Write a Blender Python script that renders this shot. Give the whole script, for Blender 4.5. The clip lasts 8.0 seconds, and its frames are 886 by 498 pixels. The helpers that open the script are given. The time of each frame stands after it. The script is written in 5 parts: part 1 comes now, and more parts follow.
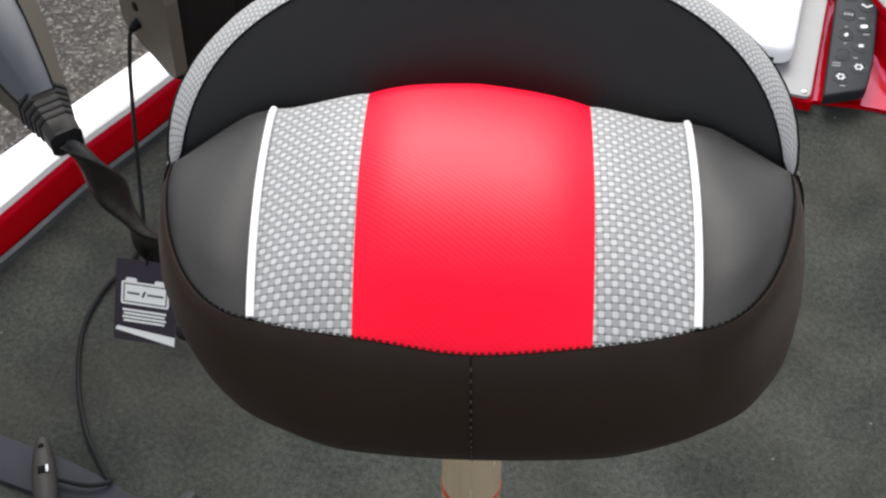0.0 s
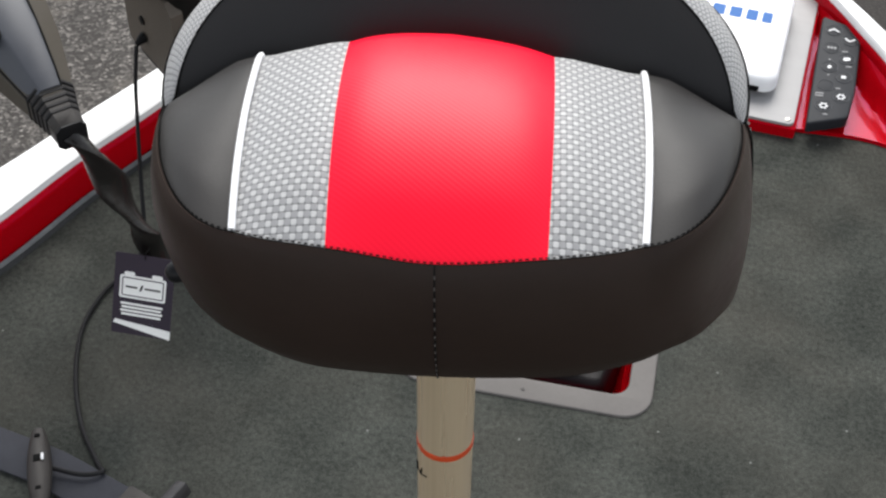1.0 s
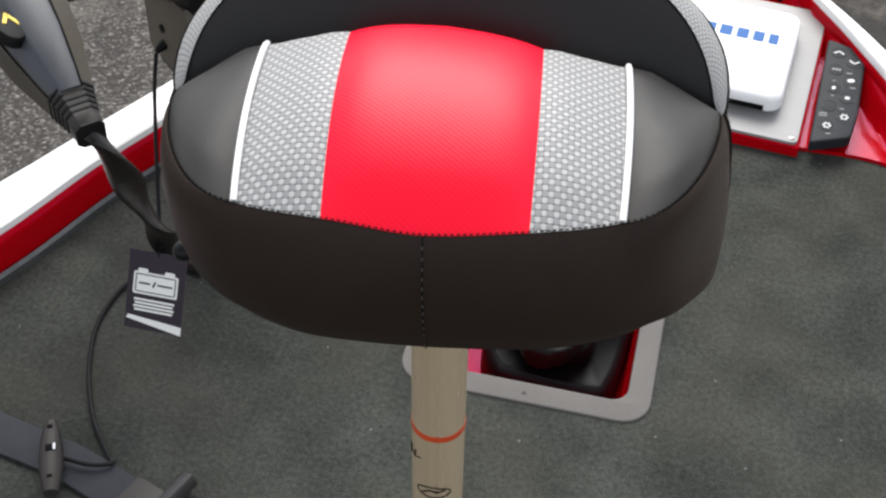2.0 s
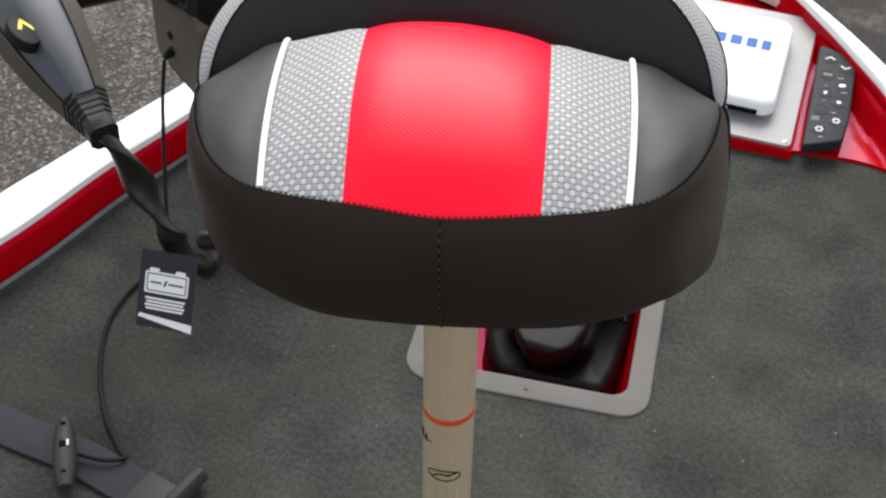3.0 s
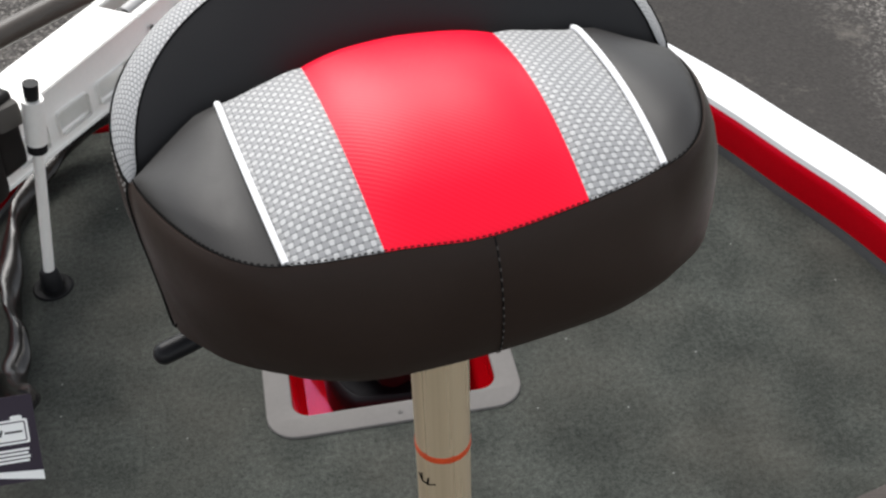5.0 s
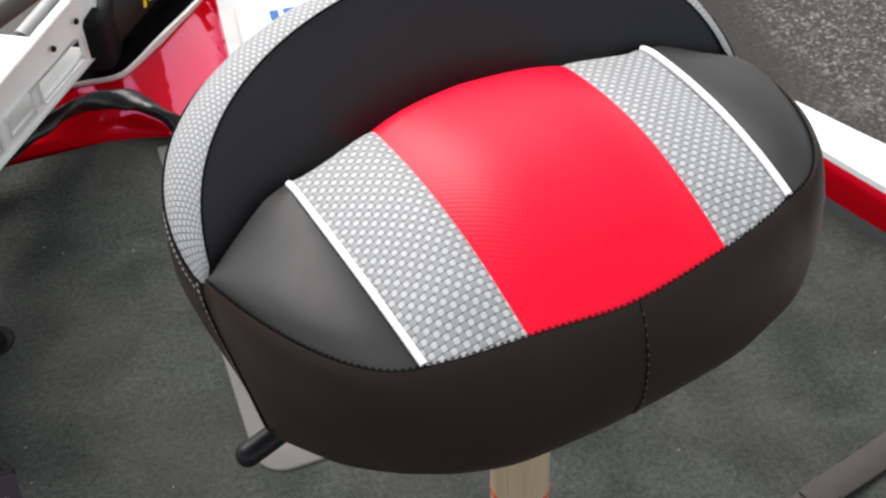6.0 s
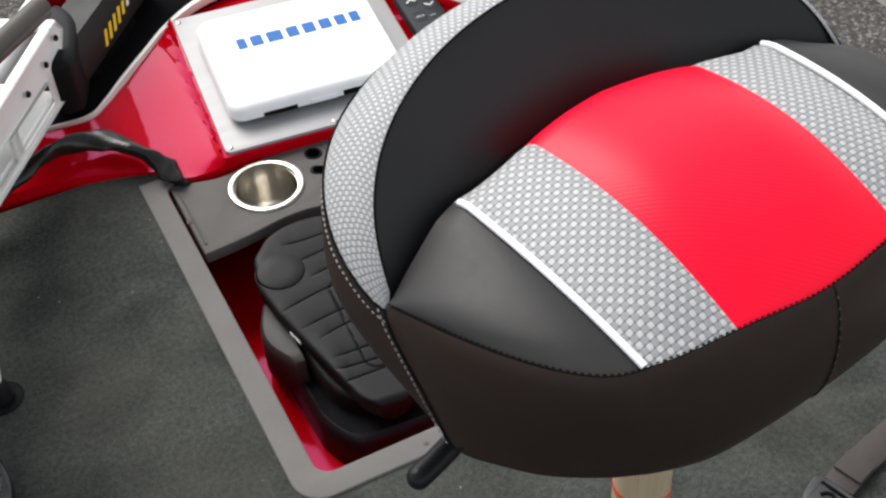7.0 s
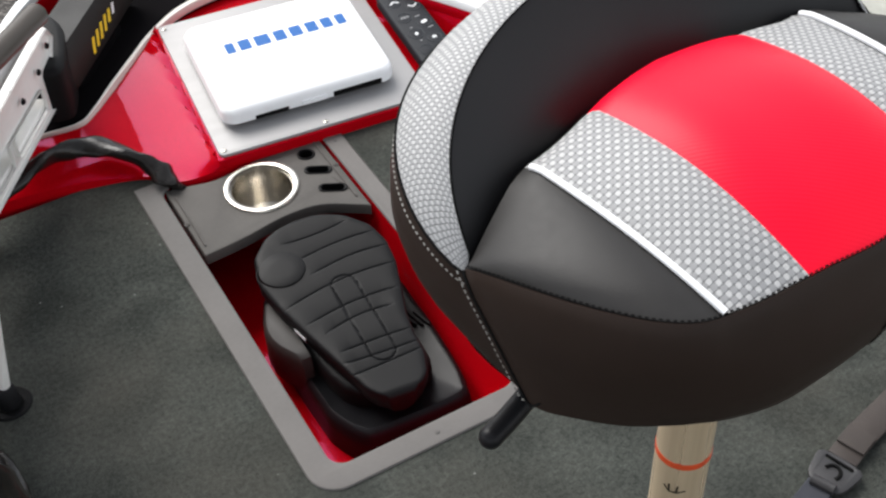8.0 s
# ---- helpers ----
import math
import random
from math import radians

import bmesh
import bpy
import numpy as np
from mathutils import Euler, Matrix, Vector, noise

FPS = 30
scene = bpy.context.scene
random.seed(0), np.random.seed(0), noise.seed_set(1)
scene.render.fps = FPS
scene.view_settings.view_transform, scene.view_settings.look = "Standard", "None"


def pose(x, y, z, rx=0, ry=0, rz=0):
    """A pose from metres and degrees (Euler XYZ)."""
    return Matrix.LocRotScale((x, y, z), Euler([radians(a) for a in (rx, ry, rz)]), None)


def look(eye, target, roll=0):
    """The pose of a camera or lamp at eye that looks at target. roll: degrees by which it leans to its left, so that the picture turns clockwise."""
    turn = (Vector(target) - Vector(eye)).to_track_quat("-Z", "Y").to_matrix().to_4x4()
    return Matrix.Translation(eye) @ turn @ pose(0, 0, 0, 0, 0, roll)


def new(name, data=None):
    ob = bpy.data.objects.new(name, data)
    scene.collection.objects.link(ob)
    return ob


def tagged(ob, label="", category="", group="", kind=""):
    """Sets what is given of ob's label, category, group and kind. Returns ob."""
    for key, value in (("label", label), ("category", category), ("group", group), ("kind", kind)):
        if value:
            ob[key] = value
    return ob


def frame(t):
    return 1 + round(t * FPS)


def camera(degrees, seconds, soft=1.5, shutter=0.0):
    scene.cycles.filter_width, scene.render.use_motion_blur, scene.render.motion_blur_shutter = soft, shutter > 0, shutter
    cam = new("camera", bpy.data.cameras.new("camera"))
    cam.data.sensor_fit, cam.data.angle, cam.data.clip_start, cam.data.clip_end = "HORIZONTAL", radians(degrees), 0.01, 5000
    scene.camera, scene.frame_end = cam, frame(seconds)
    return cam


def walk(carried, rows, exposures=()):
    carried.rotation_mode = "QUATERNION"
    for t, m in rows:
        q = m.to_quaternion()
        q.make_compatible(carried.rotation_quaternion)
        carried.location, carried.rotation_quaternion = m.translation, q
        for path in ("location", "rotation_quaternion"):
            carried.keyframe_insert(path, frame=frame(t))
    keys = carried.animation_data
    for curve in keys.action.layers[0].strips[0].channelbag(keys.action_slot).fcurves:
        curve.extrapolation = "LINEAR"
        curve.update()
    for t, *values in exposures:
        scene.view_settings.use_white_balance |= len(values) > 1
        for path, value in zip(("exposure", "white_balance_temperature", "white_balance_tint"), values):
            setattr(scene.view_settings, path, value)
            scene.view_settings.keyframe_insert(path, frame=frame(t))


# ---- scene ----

from mathutils import geometry

# ---------------------------------------------------------------- camera
cam = camera(38.4, 8.0, soft=2.4)
# seconds, eye x y z, yaw to the right, pitch, lean to the left
PATH = [
    (0.0, 0.0963, -0.6110, 1.6434, -11.43, -48.72, 0.13),
    (0.5, 0.1095, -0.6560, 1.6346, -11.10, -47.62, 0.81),
    (1.0, 0.1466, -0.7212, 1.6228, -11.86, -45.59, 0.82),
    (1.5, 0.1783, -0.7602, 1.6185, -12.86, -44.48, 0.45),
    (1.7, 0.1829, -0.7690, 1.6220, -13.06, -44.34, 0.76),
    (2.8, 0.1835, -0.8253, 1.6515, -12.98, -43.88, 1.42),
    (3.0, 0.1785, -0.8370, 1.6500, -12.68, -43.60, 1.12),
    (3.5, 0.1305, -0.8367, 1.6405, -9.33, -43.09, 0.51),
    (4.0, 0.0380, -0.8318, 1.6300, -3.08, -41.71, 0.57),
    (4.2, 0.0050, -0.8347, 1.6205, -0.65, -41.14, 0.30),
    (5.3, -0.1660, -0.7370, 1.5937, 12.22, -43.47, -2.43),
    (5.5, -0.2001, -0.6998, 1.5954, 14.16, -43.87, -2.50),
    (6.0, -0.2626, -0.6232, 1.6110, 17.80, -45.38, -3.09),
    (6.5, -0.3402, -0.5759, 1.6123, 21.66, -45.38, -3.96),
    (7.0, -0.4469, -0.5500, 1.6216, 24.79, -44.95, -3.16),
    (7.5, -0.5253, -0.5497, 1.6119, 27.20, -44.44, -2.20),
    (8.0, -0.5511, -0.5506, 1.6231, 28.13, -44.41, -2.50),
]


def aim(x, y, z, yaw, pitch, lean):
    a, b = radians(yaw), radians(pitch)
    d = Vector((math.sin(a) * math.cos(b), math.cos(a) * math.cos(b), math.sin(b)))
    return look((x, y, z), Vector((x, y, z)) + d, lean)


walk(cam, [(r[0], aim(*r[1:])) for r in PATH], [(0.0, 0.50), (3.5, 0.49), (5.5, 0.55), (6.5, 0.53), (7.0, 0.48), (7.5, 0.43), (8.0, 0.53)])

# ---------------------------------------------------------------- light
SUN_AZ, SUN_EL = radians(-12), radians(48)
world = bpy.data.worlds.new("overcast_sky")
scene.world = world
world.use_nodes = True
wn, wl = world.node_tree.nodes, world.node_tree.links
sky = wn.new("ShaderNodeTexSky")
sky.sky_type, sky.sun_disc = "NISHITA", False
sky.sun_elevation, sky.sun_rotation = SUN_EL, SUN_AZ
sky.air_density, sky.dust_density, sky.ozone_density = 1.0, 0.3, 1.0
hs = wn.new("ShaderNodeHueSaturation")
hs.inputs["Saturation"].default_value = 0.22
bg = wn["Background"]
bg.inputs["Strength"].default_value = 0.175
wl.new(sky.outputs[0], hs.inputs["Color"])
wl.new(hs.outputs[0], bg.inputs["Color"])
sun = new("sun", bpy.data.lights.new("sun", "SUN"))
sun.data.energy, sun.data.angle, sun.data.color = 3.2, radians(42), (1.0, 0.97, 0.93)
sun.matrix_world = look((math.sin(SUN_AZ) * math.cos(SUN_EL) * 10, math.cos(SUN_AZ) * math.cos(SUN_EL) * 10, math.sin(SUN_EL) * 10), (0, 0, 0))


# ---------------------------------------------------------------- materials
def mat(name, base, rough=0.5, metal=0.0, coat=0.0, spec=0.5, vary=0.0, vscale=8.0, bump=0.0, bscale=200.0, fine=0.0, fscale=900.0, rvar=0.0):
    """A surface with stains at one scale, grain at another and a fine relief."""
    m = bpy.data.materials.new(name)
    m.use_nodes = True
    n, l = m.node_tree.nodes, m.node_tree.links
    b = n["Principled BSDF"]
    b.inputs["Base Color"].default_value = (*base, 1)
    b.inputs["Roughness"].default_value = rough
    b.inputs["Metallic"].default_value = metal
    b.inputs["Coat Weight"].default_value = coat
    b.inputs["Coat Roughness"].default_value = 0.06
    b.inputs["Specular IOR Level"].default_value = spec
    tc = n.new("ShaderNodeTexCoord")
    if vary or rvar:
        big = n.new("ShaderNodeTexNoise")
        big.inputs["Scale"].default_value, big.inputs["Detail"].default_value = vscale, 6
        small = n.new("ShaderNodeTexNoise")
        small.inputs["Scale"].default_value, small.inputs["Detail"].default_value = vscale * 14, 3
        l.new(tc.outputs["Object"], big.inputs["Vector"])
        l.new(tc.outputs["Object"], small.inputs["Vector"])
        add = n.new("ShaderNodeMath")
        add.operation = "MULTIPLY_ADD"
        l.new(small.outputs["Fac"], add.inputs[0])
        add.inputs[1].default_value = 0.5
        l.new(big.outputs["Fac"], add.inputs[2])
        mr = n.new("ShaderNodeMapRange")
        mr.inputs["From Min"].default_value, mr.inputs["From Max"].default_value = 0.45, 1.05
        mr.inputs["To Min"].default_value, mr.inputs["To Max"].default_value = 1 - vary, 1 + vary
        l.new(add.outputs[0], mr.inputs["Value"])
        mul = n.new("ShaderNodeVectorMath")
        mul.operation = "SCALE"
        mul.inputs[0].default_value = base
        l.new(mr.outputs[0], mul.inputs["Scale"])
        l.new(mul.outputs[0], b.inputs["Base Color"])
        if rvar:
            rr = n.new("ShaderNodeMapRange")
            rr.inputs["From Min"].default_value, rr.inputs["From Max"].default_value = 0.45, 1.05
            rr.inputs["To Min"].default_value, rr.inputs["To Max"].default_value = max(0.02, rough - rvar), min(1, rough + rvar)
            l.new(add.outputs[0], rr.inputs["Value"])
            l.new(rr.outputs[0], b.inputs["Roughness"])
    if bump:
        tn = n.new("ShaderNodeTexNoise")
        tn.inputs["Scale"].default_value, tn.inputs["Detail"].default_value = bscale, 4
        l.new(tc.outputs["Object"], tn.inputs["Vector"])
        bp = n.new("ShaderNodeBump")
        bp.inputs["Strength"].default_value, bp.inputs["Distance"].default_value = bump, 0.001
        l.new(tn.outputs["Fac"], bp.inputs["Height"])
        last = bp
        if fine:
            vo = n.new("ShaderNodeTexVoronoi")
            vo.inputs["Scale"].default_value = fscale
            l.new(tc.outputs["Object"], vo.inputs["Vector"])
            b2 = n.new("ShaderNodeBump")
            b2.inputs["Strength"].default_value, b2.inputs["Distance"].default_value = fine, 0.0004
            l.new(vo.outputs["Distance"], b2.inputs["Height"])
            l.new(bp.outputs[0], b2.inputs["Normal"])
            last = b2
        l.new(last.outputs[0], b.inputs["Normal"])
    return m


def mathn(n, l, op, a, b=None, c=None):
    k = n.new("ShaderNodeMath")
    k.operation = op
    for i, v in enumerate((a, b, c)):
        if v is None:
            continue
        if isinstance(v, (int, float)):
            k.inputs[i].default_value = v
        else:
            l.new(v, k.inputs[i])
    return k.outputs[0]


def carpet_material():
    m = mat("marine_carpet", (0.05, 0.055, 0.053), 1.0, spec=0.05)
    n, l = m.node_tree.nodes, m.node_tree.links
    b, tc = n["Principled BSDF"], n["Texture Coordinate"]
    ramp = n.new("ShaderNodeValToRGB")
    e = ramp.color_ramp.elements
    e[0].position, e[0].color = 0.32, (0.013, 0.0155, 0.0135, 1)
    e[1].position, e[1].color = 0.78, (0.114, 0.120, 0.108, 1)
    fib = n.new("ShaderNodeTexNoise")
    fib.inputs["Scale"].default_value, fib.inputs["Detail"].default_value, fib.inputs["Roughness"].default_value = 260, 5, 0.8
    mid = n.new("ShaderNodeTexNoise")
    mid.inputs["Scale"].default_value, mid.inputs["Detail"].default_value = 110, 4
    big = n.new("ShaderNodeTexNoise")
    big.inputs["Scale"].default_value, big.inputs["Detail"].default_value = 4, 5
    for k in (fib, mid, big):
        l.new(tc.outputs["Object"], k.inputs["Vector"])
    s = mathn(n, l, "MULTIPLY_ADD", fib.outputs["Fac"], 0.58, mathn(n, l, "MULTIPLY_ADD", mid.outputs["Fac"], 0.30, mathn(n, l, "MULTIPLY", big.outputs["Fac"], 0.13)))
    l.new(s, ramp.inputs["Fac"])
    # scattered pale lint caught in the pile
    lint = n.new("ShaderNodeTexVoronoi")
    lint.inputs["Scale"].default_value = 34
    l.new(tc.outputs["Object"], lint.inputs["Vector"])
    pick = n.new("ShaderNodeSeparateColor")
    l.new(lint.outputs["Color"], pick.inputs[0])
    speck = mathn(n, l, "MULTIPLY", mathn(n, l, "LESS_THAN", lint.outputs["Distance"], 0.055), mathn(n, l, "GREATER_THAN", pick.outputs[0], 0.80))
    mix = n.new("ShaderNodeMix")
    mix.data_type = "RGBA"
    mix.inputs["B"].default_value = (0.30, 0.30, 0.29, 1)
    l.new(mathn(n, l, "MULTIPLY", speck, 0.7), mix.inputs["Factor"])
    # brushed patches, where the pile lies the other way, and brown dust
    patch = n.new("ShaderNodeTexNoise")
    patch.inputs["Scale"].default_value, patch.inputs["Detail"].default_value, patch.inputs["Distortion"].default_value = 8, 10, 0.4
    l.new(tc.outputs["Object"], patch.inputs["Vector"])
    pr = n.new("ShaderNodeMapRange")
    pr.inputs["From Min"].default_value, pr.inputs["From Max"].default_value = 0.32, 0.68
    pr.inputs["To Min"].default_value, pr.inputs["To Max"].default_value = 0.78, 1.24
    l.new(patch.outputs["Fac"], pr.inputs["Value"])
    shade = n.new("ShaderNodeVectorMath")
    shade.operation = "SCALE"
    l.new(ramp.outputs["Color"], shade.inputs[0])
    l.new(pr.outputs[0], shade.inputs["Scale"])
    dirt = n.new("ShaderNodeMix")
    dirt.data_type = "RGBA"
    dirt.inputs["B"].default_value = (0.060, 0.052, 0.042, 1)
    l.new(mathn(n, l, "MULTIPLY", mathn(n, l, "SUBTRACT", big.outputs["Fac"], 0.42), 1.3), dirt.inputs["Factor"])
    l.new(shade.outputs[0], dirt.inputs["A"])
    l.new(dirt.outputs["Result"], mix.inputs["A"])
    l.new(mix.outputs["Result"], b.inputs["Base Color"])
    bp = n.new("ShaderNodeBump")
    bp.inputs["Strength"].default_value, bp.inputs["Distance"].default_value = 1.0, 0.004
    l.new(s, bp.inputs["Height"])
    l.new(bp.outputs[0], b.inputs["Normal"])
    return m


def asphalt_material():
    m = mat("asphalt", (0.05, 0.05, 0.05), 0.95, spec=0.1)
    n, l = m.node_tree.nodes, m.node_tree.links
    b, tc = n["Principled BSDF"], n["Texture Coordinate"]
    vo = n.new("ShaderNodeTexVoronoi")
    vo.inputs["Scale"].default_value = 95
    no = n.new("ShaderNodeTexNoise")
    no.inputs["Scale"].default_value, no.inputs["Detail"].default_value, no.inputs["Roughness"].default_value = 60, 8, 0.75
    patch = n.new("ShaderNodeTexNoise")
    patch.inputs["Scale"].default_value, patch.inputs["Detail"].default_value = 1.3, 4
    for k in (vo, no, patch):
        l.new(tc.outputs["Object"], k.inputs["Vector"])
    stone = n.new("ShaderNodeValToRGB")
    e = stone.color_ramp.elements
    e[0].position, e[0].color = 0.0, (0.036, 0.034, 0.032, 1)
    e[1].position, e[1].color = 0.90, (0.28, 0.26, 0.24, 1)
    for at, tone in ((0.42, (0.054, 0.050, 0.047, 1)), (0.64, (0.082, 0.077, 0.072, 1)), (0.76, (0.13, 0.121, 0.112, 1))):
        x = stone.color_ramp.elements.new(at)
        x.color = tone
    sep = n.new("ShaderNodeSeparateColor")
    l.new(vo.outputs["Color"], sep.inputs[0])
    # a darker sealed strip alongside the boat, with a ragged edge
    pos = n.new("ShaderNodeSeparateXYZ")
    l.new(tc.outputs["Object"], pos.inputs[0])
    edge = mathn(n, l, "MULTIPLY_ADD", patch.outputs["Fac"], 0.9, mathn(n, l, "ABSOLUTE", mathn(n, l, "SUBTRACT", pos.outputs[0], 1.05)))
    pr = n.new("ShaderNodeMapRange")
    pr.inputs["From Min"].default_value, pr.inputs["From Max"].default_value = 1.18, 1.40
    pr.inputs["To Min"].default_value, pr.inputs["To Max"].default_value = 0.50, 1.0
    l.new(edge, pr.inputs["Value"])
    f = mathn(n, l, "MULTIPLY", mathn(n, l, "MULTIPLY_ADD", sep.outputs[0], 0.6, mathn(n, l, "MULTIPLY", no.outputs["Fac"], 0.45)), pr.outputs[0])
    l.new(f, stone.inputs["Fac"])
    # pale dust scuffed over the seal
    dust = n.new("ShaderNodeTexNoise")
    dust.inputs["Scale"].default_value, dust.inputs["Detail"].default_value, dust.inputs["Roughness"].default_value = 3.2, 9, 0.72
    l.new(tc.outputs["Object"], dust.inputs["Vector"])
    dr = n.new("ShaderNodeMapRange")
    dr.inputs["From Min"].default_value, dr.inputs["From Max"].default_value = 0.56, 0.78
    l.new(dust.outputs["Fac"], dr.inputs["Value"])
    dm = n.new("ShaderNodeMix")
    dm.data_type = "RGBA"
    dm.inputs["B"].default_value = (0.21, 0.19, 0.165, 1)
    l.new(mathn(n, l, "MULTIPLY", dr.outputs[0], 0.75), dm.inputs["Factor"])
    l.new(stone.outputs["Color"], dm.inputs["A"])
    l.new(dm.outputs["Result"], b.inputs["Base Color"])
    bp = n.new("ShaderNodeBump")
    bp.inputs["Strength"].default_value, bp.inputs["Distance"].default_value = 0.35, 0.006
    l.new(mathn(n, l, "ADD", vo.outputs["Distance"], no.outputs["Fac"]), bp.inputs["Height"])
    l.new(bp.outputs[0], b.inputs["Normal"])
    return m


def weave_material():
    """Basket-woven vinyl: pale raised bars, staggered row by row, on darker grey; UV in metres."""
    m = mat("woven_grey_vinyl", (0.3, 0.31, 0.32), 0.5, spec=0.3)
    n, l = m.node_tree.nodes, m.node_tree.links
    b = n["Principled BSDF"]
    uv = n.new("ShaderNodeUVMap")
    uv.uv_map = "UVMap"
    sx = n.new("ShaderNodeSeparateXYZ")
    l.new(uv.outputs[0], sx.inputs[0])
    px, py = 0.0090, 0.0048
    row = mathn(n, l, "DIVIDE", sx.outputs[1], py)
    odd = mathn(n, l, "MULTIPLY", mathn(n, l, "FLOORED_MODULO", mathn(n, l, "FLOOR", row), 2.0), 0.5)
    cu = mathn(n, l, "FRACT", mathn(n, l, "ADD", mathn(n, l, "DIVIDE", sx.outputs[0], px), odd))
    cv = mathn(n, l, "FRACT", row)
    du = mathn(n, l, "ABSOLUTE", mathn(n, l, "SUBTRACT", cu, 0.5))
    dv = mathn(n, l, "ABSOLUTE", mathn(n, l, "SUBTRACT", cv, 0.5))

    def step(v, lo, hi):
        k = n.new("ShaderNodeMapRange")
        k.interpolation_type = "SMOOTHSTEP"
        k.inputs["From Min"].default_value, k.inputs["From Max"].default_value = lo, hi
        k.inputs["To Min"].default_value, k.inputs["To Max"].default_value = 1.0, 0.0
        l.new(v, k.inputs["Value"])
        return k.outputs[0]

    # small pale knuckles over grey strands, dark pinholes between them
    rad = mathn(n, l, "ADD", mathn(n, l, "POWER", mathn(n, l, "DIVIDE", du, 0.215), 4.0), mathn(n, l, "POWER", mathn(n, l, "DIVIDE", dv, 0.43), 4.0))
    over = step(rad, 0.45, 1.25)
    gap = mathn(n, l, "SUBTRACT", 1.0, step(dv, 0.36, 0.50))
    hole = mathn(n, l, "MAXIMUM", mathn(n, l, "MULTIPLY", step(mathn(n, l, "ABSOLUTE", mathn(n, l, "SUBTRACT", du, 0.27)), 0.02, 0.09), mathn(n, l, "SUBTRACT", 1.0, step(dv, 0.22, 0.48))), mathn(n, l, "MULTIPLY", gap, 0.55))
    strand = step(mathn(n, l, "ABSOLUTE", mathn(n, l, "SUBTRACT", du, 0.5)), 0.05, 0.32)
    no = n.new("ShaderNodeTexNoise")
    no.inputs["Scale"].default_value, no.inputs["Detail"].default_value = 420, 3
    tc = n["Texture Coordinate"]
    l.new(tc.outputs["Object"], no.inputs["Vector"])
    tone = mathn(n, l, "MULTIPLY_ADD", no.outputs["Fac"], 0.6, 0.62)
    mx = n.new("ShaderNodeMix")
    mx.data_type = "RGBA"
    mx.inputs["A"].default_value = (0.275, 0.277, 0.280, 1)
    mx.inputs["B"].default_value = (0.12, 0.12, 0.123, 1)
    l.new(hole, mx.inputs["Factor"])
    mx2 = n.new("ShaderNodeMix")
    mx2.data_type = "RGBA"
    mx2.inputs["B"].default_value = (0.47, 0.47, 0.468, 1)
    l.new(mx.outputs["Result"], mx2.inputs["A"])
    l.new(mathn(n, l, "MULTIPLY", over, tone), mx2.inputs["Factor"])
    l.new(mx2.outputs["Result"], b.inputs["Base Color"])
    nub = mathn(n, l, "SUBTRACT", mathn(n, l, "MULTIPLY_ADD", over, 0.7, mathn(n, l, "MULTIPLY", strand, 0.35)), mathn(n, l, "MULTIPLY", hole, 0.5))
    bp = n.new("ShaderNodeBump")
    bp.inputs["Strength"].default_value, bp.inputs["Distance"].default_value = 0.55, 0.0010
    l.new(nub, bp.inputs["Height"])
    l.new(bp.outputs[0], b.inputs["Normal"])
    return m


def red_vinyl_material():
    """Red vinyl embossed with a fine twill."""
    m = mat("red_carbon_vinyl", (0.84, 0.002, 0.026), 0.38, spec=0.20)
    n, l = m.node_tree.nodes, m.node_tree.links
    b = n["Principled BSDF"]
    uv = n.new("ShaderNodeUVMap")
    uv.uv_map = "UVMap"
    sx = n.new("ShaderNodeSeparateXYZ")
    l.new(uv.outputs[0], sx.inputs[0])
    d = mathn(n, l, "ADD", mathn(n, l, "MULTIPLY", sx.outputs[0], 0.62), mathn(n, l, "MULTIPLY", sx.outputs[1], 0.79))
    s1 = mathn(n, l, "SINE", mathn(n, l, "MULTIPLY", d, 2 * math.pi / 0.0033))
    s2 = mathn(n, l, "SINE", mathn(n, l, "MULTIPLY", mathn(n, l, "SUBTRACT", sx.outputs[0], sx.outputs[1]), 2 * math.pi / 0.0022))
    h = mathn(n, l, "MULTIPLY_ADD", s2, 0.25, s1)
    bp = n.new("ShaderNodeBump")
    bp.inputs["Strength"].default_value, bp.inputs["Distance"].default_value = 0.10, 0.0003
    l.new(h, bp.inputs["Height"])
    l.new(bp.outputs[0], b.inputs["Normal"])
    return m


def flake_material():
    """Red metal-flake gelcoat under a clear coat."""
    m = mat("red_metalflake_gelcoat", (0.42, 0.001, 0.006), 0.08, metal=0.0, spec=0.15)
    n, l = m.node_tree.nodes, m.node_tree.links
    b, tc = n["Principled BSDF"], n["Texture Coordinate"]
    vo = n.new("ShaderNodeTexVoronoi")
    vo.inputs["Scale"].default_value = 900
    l.new(tc.outputs["Object"], vo.inputs["Vector"])
    ramp = n.new("ShaderNodeValToRGB")
    ramp.color_ramp.elements[0].color = (0.33, 0.0010, 0.004, 1)
    ramp.color_ramp.elements[1].color = (0.48, 0.0014, 0.007, 1)
    sep = n.new("ShaderNodeSeparateColor")
    l.new(vo.outputs["Color"], sep.inputs[0])
    l.new(sep.outputs[0], ramp.inputs["Fac"])
    l.new(ramp.outputs["Color"], b.inputs["Base Color"])
    b.inputs["Specular Tint"].default_value = (0.90, 0.13, 0.62, 1)  # tints the reflections violet-pink
    return m


